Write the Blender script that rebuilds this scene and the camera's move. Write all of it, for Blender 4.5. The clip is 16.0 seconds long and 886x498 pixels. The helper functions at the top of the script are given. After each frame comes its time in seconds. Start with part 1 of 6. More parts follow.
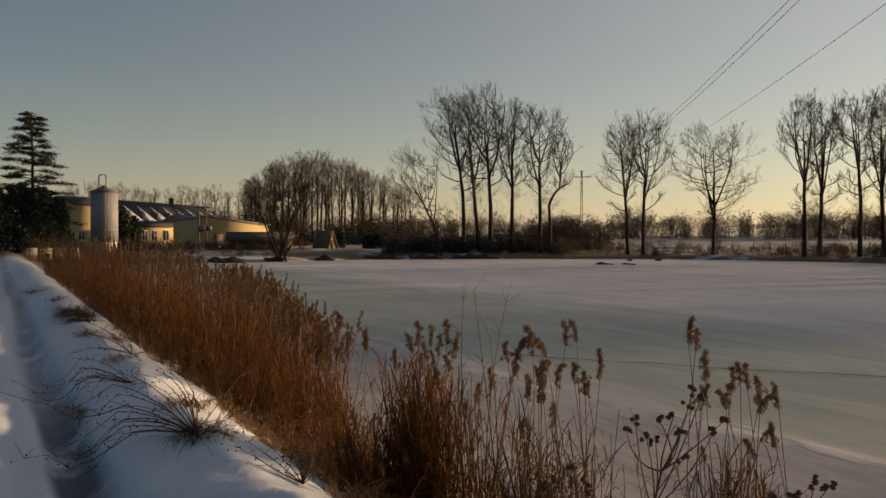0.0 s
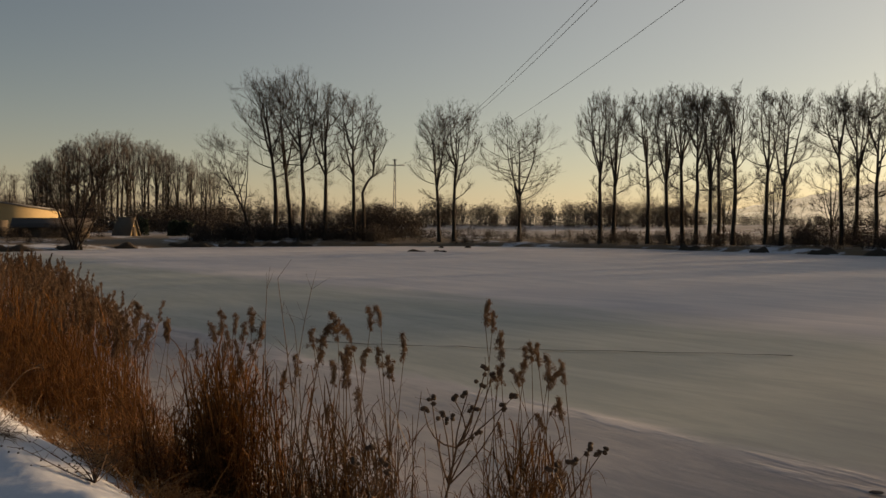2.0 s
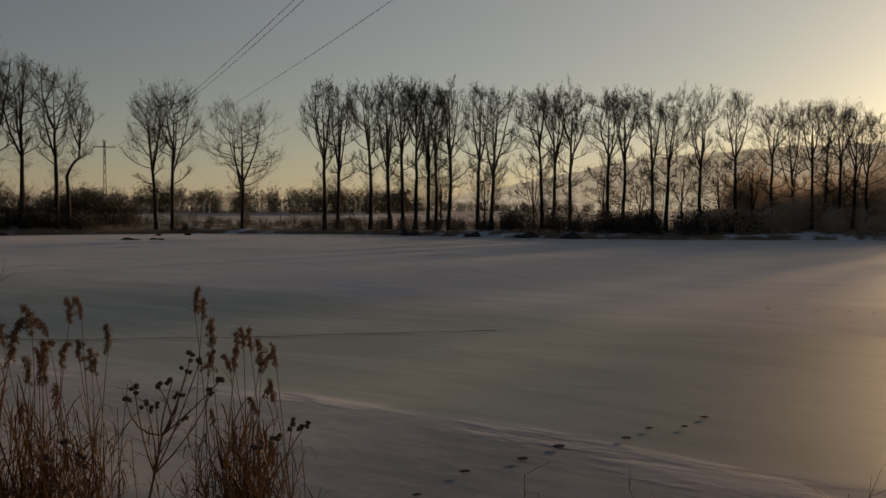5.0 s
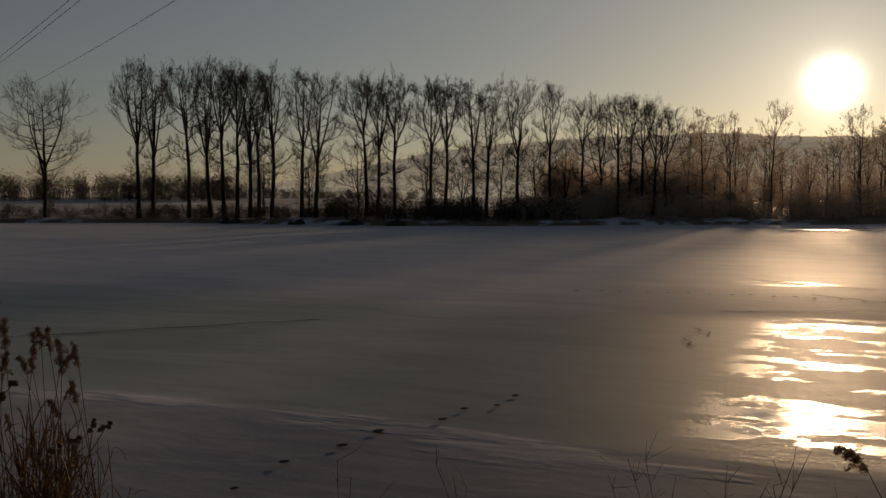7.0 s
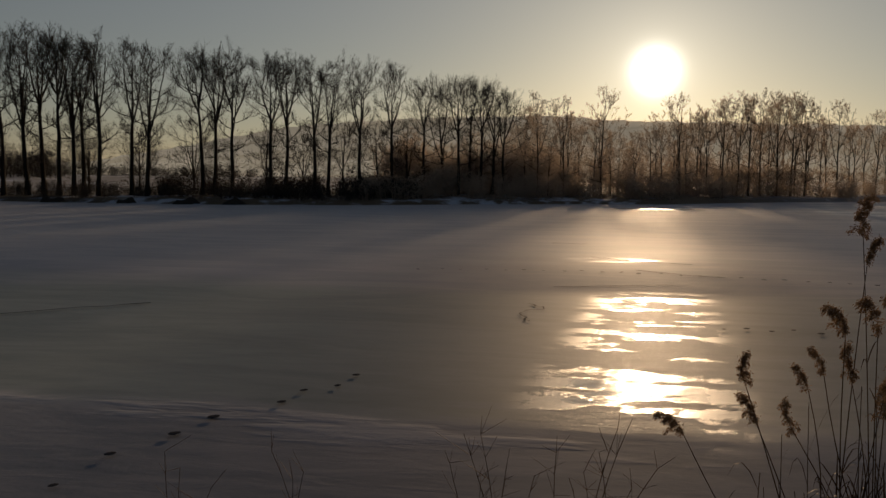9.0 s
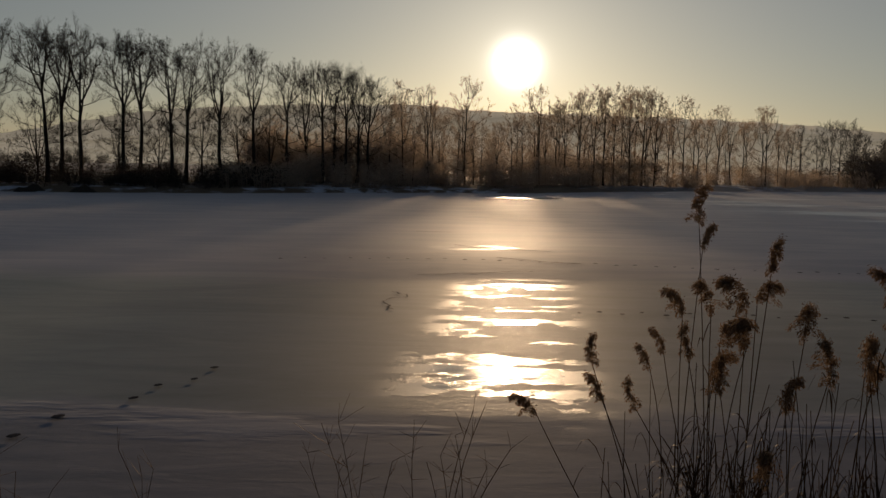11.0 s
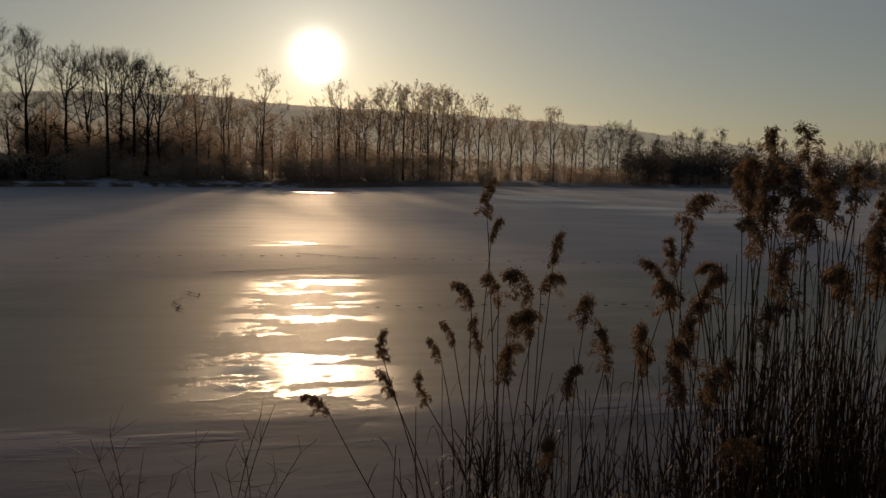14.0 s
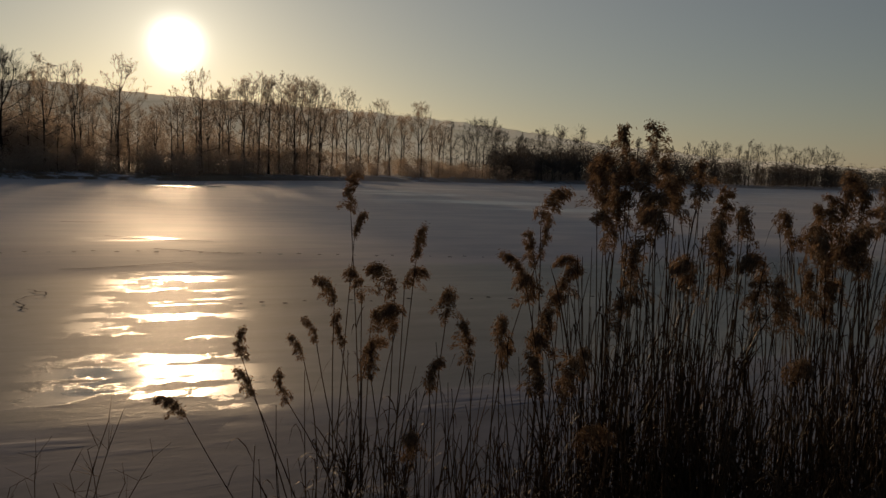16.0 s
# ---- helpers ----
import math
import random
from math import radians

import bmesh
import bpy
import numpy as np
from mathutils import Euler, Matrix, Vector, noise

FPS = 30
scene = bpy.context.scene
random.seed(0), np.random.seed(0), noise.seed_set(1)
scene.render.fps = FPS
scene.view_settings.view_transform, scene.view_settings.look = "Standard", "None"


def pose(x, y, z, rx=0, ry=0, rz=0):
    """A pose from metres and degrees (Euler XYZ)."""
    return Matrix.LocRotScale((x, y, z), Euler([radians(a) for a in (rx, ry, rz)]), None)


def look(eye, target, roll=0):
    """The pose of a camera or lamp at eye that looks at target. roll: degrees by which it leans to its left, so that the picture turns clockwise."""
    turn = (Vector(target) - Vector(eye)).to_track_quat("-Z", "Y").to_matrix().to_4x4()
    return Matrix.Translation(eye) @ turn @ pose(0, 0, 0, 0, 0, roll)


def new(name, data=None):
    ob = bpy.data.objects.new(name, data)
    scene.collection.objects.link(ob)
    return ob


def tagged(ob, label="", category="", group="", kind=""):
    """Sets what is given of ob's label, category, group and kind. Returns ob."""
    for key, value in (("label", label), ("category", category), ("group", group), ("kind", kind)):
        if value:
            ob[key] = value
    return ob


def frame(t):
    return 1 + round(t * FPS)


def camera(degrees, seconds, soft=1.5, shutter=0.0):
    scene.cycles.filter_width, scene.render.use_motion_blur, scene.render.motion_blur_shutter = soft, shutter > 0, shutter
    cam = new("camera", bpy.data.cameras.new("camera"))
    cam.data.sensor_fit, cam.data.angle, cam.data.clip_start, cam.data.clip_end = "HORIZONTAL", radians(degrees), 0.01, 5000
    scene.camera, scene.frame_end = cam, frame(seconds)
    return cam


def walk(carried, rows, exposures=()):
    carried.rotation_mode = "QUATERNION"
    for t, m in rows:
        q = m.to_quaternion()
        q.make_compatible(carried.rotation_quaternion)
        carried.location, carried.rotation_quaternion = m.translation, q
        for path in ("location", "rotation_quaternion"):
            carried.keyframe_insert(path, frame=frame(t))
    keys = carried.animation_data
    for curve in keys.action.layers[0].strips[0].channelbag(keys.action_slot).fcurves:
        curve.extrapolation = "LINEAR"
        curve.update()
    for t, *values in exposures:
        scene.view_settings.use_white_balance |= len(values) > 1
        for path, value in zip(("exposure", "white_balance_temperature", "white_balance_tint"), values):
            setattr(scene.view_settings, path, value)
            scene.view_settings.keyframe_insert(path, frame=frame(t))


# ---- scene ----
# ---- the camera and its walk ----
cam = camera(56.33, 16.0, soft=1.5)
PATH = [
    (0.0, 0.000, 0.000, 2.790, 89.119, -0.020, 0.000),
    (0.5, 0.023, -0.002, 2.789, 88.902, -0.020, -3.146),
    (1.0, 0.039, -0.014, 2.788, 88.700, -0.065, -6.351),
    (1.5, 0.050, -0.038, 2.789, 88.472, -0.155, -9.599),
    (2.0, 0.060, -0.068, 2.789, 88.275, -0.215, -12.814),
    (2.5, 0.069, -0.102, 2.789, 88.069, -0.235, -16.022),
    (3.0, 0.078, -0.138, 2.789, 87.864, -0.238, -19.270),
    (3.5, 0.089, -0.158, 2.788, 87.711, -0.248, -22.460),
    (4.0, 0.098, -0.188, 2.789, 87.580, -0.235, -25.653),
    (6.5, 0.082, -0.448, 2.820, 86.866, -0.085, -40.441),
    (7.0, 0.084, -0.470, 2.836, 86.514, -0.118, -43.620),
    (7.5, 0.096, -0.470, 2.838, 86.105, -0.220, -46.742),
    (8.0, 0.115, -0.466, 2.834, 85.719, -0.345, -49.619),
    (8.5, 0.142, -0.458, 2.830, 85.390, -0.450, -52.188),
    (9.0, 0.168, -0.452, 2.825, 85.142, -0.576, -54.462),
    (11.5, 0.208, -0.522, 2.819, 84.440, -1.090, -66.032),
    (12.0, 0.230, -0.533, 2.821, 84.456, -1.150, -68.314),
    (12.5, 0.259, -0.536, 2.821, 84.481, -1.225, -70.602),
    (13.0, 0.291, -0.537, 2.818, 84.483, -1.335, -72.860),
    (13.5, 0.325, -0.537, 2.816, 84.466, -1.435, -75.116),
    (14.0, 0.358, -0.538, 2.814, 84.423, -1.535, -77.360),
    (14.5, 0.387, -0.538, 2.813, 84.370, -1.660, -79.605),
    (15.0, 0.408, -0.543, 2.810, 84.328, -1.850, -81.850),
    (15.5, 0.415, -0.555, 2.808, 84.310, -2.000, -84.130),
    (16.0, 0.410, -0.570, 2.806, 84.345, -2.180, -86.426),
]
# seconds, stops, white balance and tint
STOPS = [(0.0, 1.10, 7250, 9), (2.0, 0.92, 7250, 9), (4.0, 0.55, 7100, 9), (6.5, -0.38, 6650, 9), (7.5, -0.58, 6450, 9), (9.0, -0.50, 6350, 8), (11.5, -0.46, 6300, 8), (16.0, -0.44, 6350, 7)]
walk(cam, [(t, pose(x, y, z, rx, ry, rz)) for t, x, y, z, rx, ry, rz in PATH], STOPS)

# ---- sky and sun ----
SUN_BEARING, SUN_HEIGHT = 68.6, 7.2   # degrees clockwise from +y, and above the horizon
sun_way = Vector((math.sin(radians(SUN_BEARING)) * math.cos(radians(SUN_HEIGHT)),
                  math.cos(radians(SUN_BEARING)) * math.cos(radians(SUN_HEIGHT)),
                  math.sin(radians(SUN_HEIGHT))))
world = bpy.data.worlds.new("winter_sky")
scene.world = world
world.use_nodes = True
wt = world.node_tree
wt.nodes.clear()
w_out = wt.nodes.new("ShaderNodeOutputWorld")
w_sky = wt.nodes.new("ShaderNodeTexSky")
w_sky.sky_type = "NISHITA"
w_sky.sun_disc = False
w_sky.sun_elevation = radians(SUN_HEIGHT)
w_sky.sun_rotation = radians(SUN_BEARING)
w_sky.air_density, w_sky.dust_density, w_sky.ozone_density = 1.05, 0.6, 3.2
w_bg = wt.nodes.new("ShaderNodeBackground")
w_bg.inputs[1].default_value = 0.043
wt.links.new(w_sky.outputs[0], w_bg.inputs[0])
# the sun's aureole in the frosty haze, round the sun's own direction
w_co = wt.nodes.new("ShaderNodeTexCoord")
w_dot = wt.nodes.new("ShaderNodeVectorMath")
w_dot.operation = "DOT_PRODUCT"
w_dot.inputs[1].default_value = sun_way
wt.links.new(w_co.outputs["Generated"], w_dot.inputs[0])
w_arc = wt.nodes.new("ShaderNodeMath")
w_arc.operation = "ARCCOSINE"
wt.links.new(w_dot.outputs["Value"], w_arc.inputs[0])


def aureole(width, power, strength, colour):
    """One glow that falls off as exp(-(angle / width) ** power)."""
    a = wt.nodes.new("ShaderNodeMath")
    a.operation = "DIVIDE"
    a.inputs[1].default_value = radians(width)
    wt.links.new(w_arc.outputs[0], a.inputs[0])
    b = wt.nodes.new("ShaderNodeMath")
    b.operation = "POWER"
    b.inputs[1].default_value = power
    wt.links.new(a.outputs[0], b.inputs[0])
    c = wt.nodes.new("ShaderNodeMath")
    c.operation = "MULTIPLY"
    c.inputs[1].default_value = -1
    wt.links.new(b.outputs[0], c.inputs[0])
    d = wt.nodes.new("ShaderNodeMath")
    d.operation = "EXPONENT"
    wt.links.new(c.outputs[0], d.inputs[0])
    e = wt.nodes.new("ShaderNodeMath")
    e.operation = "MULTIPLY"
    e.inputs[1].default_value = strength
    wt.links.new(d.outputs[0], e.inputs[0])
    g = wt.nodes.new("ShaderNodeBackground")
    g.inputs[0].default_value = (*colour, 1)
    wt.links.new(e.outputs[0], g.inputs[1])
    return g


def added(one, two):
    n = wt.nodes.new("ShaderNodeAddShader")
    wt.links.new(one.outputs[0], n.inputs[0])
    wt.links.new(two.outputs[0], n.inputs[1])
    return n


# frost haze low over the horizon, thinning upwards
w_up = wt.nodes.new("ShaderNodeSeparateXYZ")
wt.links.new(w_co.outputs["Generated"], w_up.inputs[0])
w_k = wt.nodes.new("ShaderNodeMath")
w_k.operation = "MULTIPLY"
w_k.inputs[1].default_value = -1 / 0.10
w_pos = wt.nodes.new("ShaderNodeMath")
w_pos.operation = "MAXIMUM"
w_pos.inputs[1].default_value = 0.0
wt.links.new(w_up.outputs[2], w_pos.inputs[0])
wt.links.new(w_pos.outputs[0], w_k.inputs[0])
w_e = wt.nodes.new("ShaderNodeMath")
w_e.operation = "EXPONENT"
wt.links.new(w_k.outputs[0], w_e.inputs[0])
w_h = wt.nodes.new("ShaderNodeMath")
w_h.operation = "MULTIPLY"
w_h.inputs[1].default_value = 0.135
wt.links.new(w_e.outputs[0], w_h.inputs[0])
w_haze = wt.nodes.new("ShaderNodeBackground")
w_haze.inputs[0].default_value = (1.0, 0.74, 0.60, 1)
wt.links.new(w_h.outputs[0], w_haze.inputs[1])
w_bg = added(w_bg, w_haze)
w_all = added(added(w_bg, aureole(0.80, 1.5, 12.0, (1.0, 0.92, 0.78))), added(aureole(2.6, 1.0, 0.80, (1.0, 0.86, 0.66)), aureole(58.0, 1.7, 0.225, (1.0, 0.80, 0.55))))
wt.links.new(w_all.outputs[0], w_out.inputs[0])

sun = new("sun", bpy.data.lights.new("sun", "SUN"))
sun.data.energy, sun.data.angle, sun.data.color = 3.5, radians(2.2), (1.0, 0.66, 0.38)
sun.matrix_world = look(sun_way * 300, (0, 0, 0))

# ---- materials ----


class Mat:
    """A small writer of node materials, in world coordinates (object coordinates of things at the origin)."""

    def __init__(self, name, rough=0.8, colour=(0.5, 0.5, 0.5)):
        self.m = bpy.data.materials.new(name)
        self.m.use_nodes = True
        self.t = self.m.node_tree
        self.p = self.t.nodes["Principled BSDF"]
        self.p.inputs["Roughness"].default_value = rough
        self.p.inputs["Base Color"].default_value = (*colour, 1)
        self.co = self.t.nodes.new("ShaderNodeTexCoord").outputs["Object"]

    def link(self, a, b):
        self.t.links.new(a, b)

    def put(self, socket, v):
        if hasattr(v, "is_output"):
            self.link(v, socket)
        else:
            socket.default_value = (*v, 1) if isinstance(v, tuple) and len(v) == 3 and socket.type == "RGBA" else v

    def stretch(self, scale, turn=0.0):
        n = self.t.nodes.new("ShaderNodeMapping")
        n.inputs["Scale"].default_value = scale
        n.inputs["Rotation"].default_value = (0, 0, radians(turn))
        self.link(self.co, n.inputs["Vector"])
        return n.outputs[0]

    def noise(self, scale, detail=4, rough=0.55, at=None, warp=0.0):
        n = self.t.nodes.new("ShaderNodeTexNoise")
        n.inputs["Scale"].default_value, n.inputs["Detail"].default_value = scale, detail
        n.inputs["Roughness"].default_value, n.inputs["Distortion"].default_value = rough, warp
        self.link(at or self.co, n.inputs["Vector"])
        return n.outputs["Fac"]

    def ramp(self, fac, lo, hi, a=0.0, b=1.0):
        n = self.t.nodes.new("ShaderNodeMapRange")
        n.interpolation_type = "SMOOTHSTEP"
        self.put(n.inputs[0], fac)
        for i, v in zip((1, 2, 3, 4), (lo, hi, a, b)):
            n.inputs[i].default_value = v
        return n.outputs[0]

    def math(self, op, a, b=0.0):
        n = self.t.nodes.new("ShaderNodeMath")
        n.operation = op
        self.put(n.inputs[0], a)
        self.put(n.inputs[1], b)
        return n.outputs[0]

    def mix(self, fac, a, b):
        n = self.t.nodes.new("ShaderNodeMix")
        n.data_type = "RGBA"
        self.put(n.inputs[0], fac)
        self.put(n.inputs[6], a)
        self.put(n.inputs[7], b)
        return n.outputs[2]

    def times(self, a, b):
        n = self.t.nodes.new("ShaderNodeVectorMath")
        n.operation = "MULTIPLY"
        self.link(a, n.inputs[0])
        self.link(b, n.inputs[1])
        return n.outputs[0]

    def dot(self, v):
        n = self.t.nodes.new("ShaderNodeVectorMath")
        n.operation = "DOT_PRODUCT"
        n.inputs[1].default_value = v
        self.link(self.co, n.inputs[0])
        return n.outputs["Value"]

    def island(self):
        return self.t.nodes.new("ShaderNodeNewGeometry").outputs["Random Per Island"]

    def each(self):
        return self.t.nodes.new("ShaderNodeObjectInfo").outputs["Random"]

    def set(self, name, v):
        self.put(self.p.inputs[name], v)
        return self

    def bump(self, height, strength=0.5, distance=0.02):
        n = self.t.nodes.new("ShaderNodeBump")
        n.inputs["Strength"].default_value, n.inputs["Distance"].default_value = strength, distance
        self.link(height, n.inputs["Height"])
        self.link(n.outputs[0], self.p.inputs["Normal"])
        return self

    def thin(self, amount, colour):
        """Lets light through, as dry leaves do."""
        tr = self.t.nodes.new("ShaderNodeBsdfTranslucent")
        self.put(tr.inputs[0], colour)
        mx = self.t.nodes.new("ShaderNodeMixShader")
        mx.inputs[0].default_value = amount
        self.link(self.p.outputs[0], mx.inputs[1])
        self.link(tr.outputs[0], mx.inputs[2])
        self.link(mx.outputs[0], self.t.nodes["Material Output"].inputs[0])
        return self


BANK = (0.878, 0.478, 0.0)        # the way from the dike's crest out over the lake


def mat_ground():
    m = Mat("snowy_ground", 0.75)
    fine, mid, broad = m.noise(9, 5), m.noise(0.9, 5), m.noise(0.05, 4)
    snow = m.mix(mid, (0.43, 0.48, 0.58), (0.60, 0.635, 0.69))
    grass = m.mix(fine, (0.05, 0.035, 0.02), (0.17, 0.12, 0.065))
    # snow lies thick on the dike and thin, with dead grass through it, beyond the lake
    reach = m.t.nodes.new("ShaderNodeVectorMath")
    reach.operation = "LENGTH"
    m.link(m.co, reach.inputs[0])
    far = m.math("MULTIPLY", m.ramp(reach.outputs["Value"], 60, 82), m.ramp(reach.outputs["Value"], 138, 112, 0.7, 1.0))
    bare = m.ramp(m.math("ADD", m.math("MULTIPLY", m.noise(0.35, 6, 0.65), 0.6), m.math("MULTIPLY", broad, 0.5)), 0.43, 0.53)
    speck = m.ramp(m.noise(2.6, 6, 0.7), 0.63, 0.70)
    cover = m.math("MAXIMUM", m.math("MULTIPLY", far, bare), m.math("MULTIPLY", speck, 0.35))
    # litter of dead leaves under the reeds on the dike's slope
    out = m.dot(BANK)
    litter = m.math("MULTIPLY", m.math("MULTIPLY", m.ramp(out, 2.0, 2.7), m.ramp(out, 6.0, 4.5)), m.ramp(m.noise(4.5, 6, 0.7), 0.38, 0.52))
    cover = m.math("MAXIMUM", cover, m.math("MULTIPLY", litter, 0.92))
    # the trodden rut along the crest: a broken dark grey band, stronger near the walk
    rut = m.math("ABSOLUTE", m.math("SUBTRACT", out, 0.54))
    rut_dark = m.math("MULTIPLY", m.ramp(rut, 0.24, 0.10), m.math("MULTIPLY", m.ramp(m.noise(1.4, 5, 0.6), 0.34, 0.54), m.ramp(reach.outputs["Value"], 12.0, 7.0, 0.3, 0.9)))
    m.set("Base Color", m.mix(rut_dark, m.mix(cover, snow, grass), (0.075, 0.08, 0.095)))
    m.set("Subsurface Weight", 0.0)
    m.bump(m.math("ADD", m.math("MULTIPLY", fine, 0.22), mid), 0.5, 0.06)
    return m.m


def mat_ice():
    m = Mat("lake_ice", 0.4)
    out, way = m.dot(BANK), m.dot((-BANK[1], BANK[0], 0))
    # drifts lie along the dike
    cx = m.t.nodes.new("ShaderNodeCombineXYZ")
    m.link(m.math("MULTIPLY", way, 0.28), cx.inputs[0])
    m.link(out, cx.inputs[1])
    lie = cx.outputs[0]
    wander = m.math("MULTIPLY", m.math("SUBTRACT", m.noise(0.22, 5, 0.55, lie, 0.3), 0.5), 5.0)
    ragged = m.math("MULTIPLY", m.math("SUBTRACT", m.noise(1.6, 5, 0.65, lie, 0.4), 0.5), 1.6)
    edge = m.math("ADD", m.math("ADD", out, wander), ragged)
    # bare grey-green ice between the wind-blown skin by the dike and the snow further out
    open_ice = m.math("MULTIPLY", m.ramp(edge, 8.9, 9.9), m.ramp(m.math("ADD", edge, m.math("MULTIPLY", wander, 0.6)), 23.5, 18.5))
    patch = m.ramp(m.math("ADD", m.math("MULTIPLY", m.math("ADD", m.math("MULTIPLY", m.noise(0.62, 5, 0.6, lie, 0.6), 0.62), m.math("MULTIPLY", m.noise(2.0, 5, 0.65, lie, 0.5), 0.30)), 0.72), m.math("MULTIPLY", m.noise(2.2, 7, 0.75, None, 0.3), 0.26)), 0.455, 0.485)
    glade = m.math("ADD", way, m.math("MULTIPLY", out, 0.150))
    near_wet = m.math("MULTIPLY", m.math("MULTIPLY", m.ramp(edge, 8.6, 10.2), m.ramp(out, 21.5, 20.3)), m.math("MULTIPLY", m.ramp(glade, 1.7, 0.4), m.ramp(glade, -1.9, -0.6)))
    # a melted spot under the far trees, a small one half way, and sheets of smooth ice far along the lake
    spot_x, spot_y = m.math("MULTIPLY", m.math("SUBTRACT", out, 85.0), 0.40), m.math("MULTIPLY", m.math("SUBTRACT", way, -12.0), 0.19)
    melted = m.ramp(m.math("ADD", m.math("MULTIPLY", spot_x, spot_x), m.math("MULTIPLY", spot_y, spot_y)), 1.3, 0.5)
    run_x, run_y = m.math("MULTIPLY", m.math("SUBTRACT", out, 29.8), 1.1), m.math("MULTIPLY", m.math("SUBTRACT", way, -2.9), 0.60)
    run = m.math("MULTIPLY", m.ramp(m.math("ADD", m.math("MULTIPLY", run_x, run_x), m.math("MULTIPLY", run_y, run_y)), 1.4, 0.3), m.ramp(m.noise(1.6, 5, 0.65, lie), 0.50, 0.56))
    melted = m.math("MAXIMUM", melted, m.math("MULTIPLY", run, 0.6))
    far_wet = m.math("MULTIPLY", m.math("MULTIPLY", m.ramp(out, 42.0, 50.0), m.ramp(way, -18.0, -30.0)), m.ramp(m.noise(0.16, 5, 0.6, lie, 0.4), 0.52, 0.60))
    grains = m.ramp(m.noise(15.0, 5, 0.75), 0.55, 0.63, 0.0, 0.30)
    wet = m.math("MAXIMUM", m.math("MAXIMUM", m.math("MULTIPLY", near_wet, m.math("MAXIMUM", patch, grains)), melted), m.math("MULTIPLY", far_wet, 0.7))
    rime = m.ramp(m.noise(3.2, 5, 0.7, lie), 0.35, 0.65)
    streak = m.ramp(m.noise(0.55, 7, 0.68, lie, 0.8), 0.36, 0.66)
    fine = m.ramp(m.noise(2.6, 6, 0.7, lie, 0.5), 0.34, 0.68)
    snow = m.mix(streak, (0.46, 0.475, 0.52), (0.58, 0.575, 0.595))
    ice = m.mix(m.math("ADD", m.math("MULTIPLY", streak, 0.7), m.math("MULTIPLY", fine, 0.3)), (0.305, 0.345, 0.335), (0.425, 0.46, 0.44))
    skin = m.mix(m.math("ADD", m.math("MULTIPLY", streak, 0.55), m.math("MULTIPLY", fine, 0.45)), (0.26, 0.285, 0.32), (0.45, 0.445, 0.46))
    drifted = m.mix(m.ramp(edge, 8.6, 9.6), skin, snow)
    lip = m.math("MULTIPLY", m.math("MULTIPLY", m.ramp(edge, 8.2, 8.9), m.ramp(edge, 9.6, 9.0)), m.ramp(m.noise(0.9, 4, 0.6, lie), 0.50, 0.60))
    base = m.mix(lip, m.mix(open_ice, drifted, ice), (0.54, 0.54, 0.56))
    # darkening painted into the ice colour on the sun's side, fading out over the lake
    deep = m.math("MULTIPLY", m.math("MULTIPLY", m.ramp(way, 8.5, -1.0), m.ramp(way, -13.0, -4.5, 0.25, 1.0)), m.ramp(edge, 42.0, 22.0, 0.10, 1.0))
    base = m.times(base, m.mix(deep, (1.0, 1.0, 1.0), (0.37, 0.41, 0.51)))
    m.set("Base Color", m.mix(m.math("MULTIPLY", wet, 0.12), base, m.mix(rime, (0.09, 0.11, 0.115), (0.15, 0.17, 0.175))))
    crust = m.ramp(out, 20.0, 32.0)
    m.set("Roughness", m.math("SUBTRACT", m.math("SUBTRACT", m.ramp(open_ice, 0.0, 1.0, 0.80, 0.64), m.math("MULTIPLY", crust, 0.14)), m.math("MULTIPLY", wet, m.ramp(rime, 0, 1, 0.52, 0.47))))
    m.set("Specular IOR Level", m.math("ADD", m.math("ADD", m.ramp(open_ice, 0.0, 1.0, 0.04, 0.055), m.math("MULTIPLY", crust, 0.05)), m.math("MULTIPLY", wet, 0.24)))
    h = m.math("ADD", m.math("MULTIPLY", m.noise(0.9, 4, 0.55, lie), 0.35), m.math("MULTIPLY", m.noise(9, 4, 0.6, lie), 0.10))
    h = m.math("ADD", m.math("ADD", h, m.math("MULTIPLY", lip, 0.5)), m.math("MULTIPLY", fine, m.ramp(open_ice, 0.0, 1.0, 0.14, 0.0)))
    h = m.math("ADD", h, m.math("MULTIPLY", m.math("MULTIPLY", near_wet, m.math("SUBTRACT", 1.0, patch)), m.math("MULTIPLY", m.noise(3.4, 6, 0.72, lie, 0.6), 0.9)))
    sparkle = m.math("MULTIPLY", near_wet, m.math("MULTIPLY", m.noise(14, 5, 0.75, lie), 0.26))
    m.bump(m.math("ADD", m.math("SUBTRACT", h, m.math("MULTIPLY", m.math("MULTIPLY", patch, near_wet), 0.12)), sparkle), 0.45, 0.04)
    return m.m


def mat_reed(name, dark, light, through_amount=0.35):
    m = Mat(name, 0.65)
    c = m.mix(m.math("ADD", m.math("MULTIPLY", m.island(), 0.7), m.math("MULTIPLY", m.noise(14, 3), 0.3)), dark, light)
    m.set("Base Color", c)
    m.set("Specular IOR Level", 0.15)
    return m.thin(through_amount, c).m


def mat_bark(name, dark, light):
    m = Mat(name, 0.9)
    g = m.noise(6, 6, 0.65, m.stretch((1, 1, 0.25)))
    m.set("Base Color", m.mix(g, dark, light))
    m.set("Specular IOR Level", 0.15)
    m.bump(g, 0.6, 0.03)
    return m.m


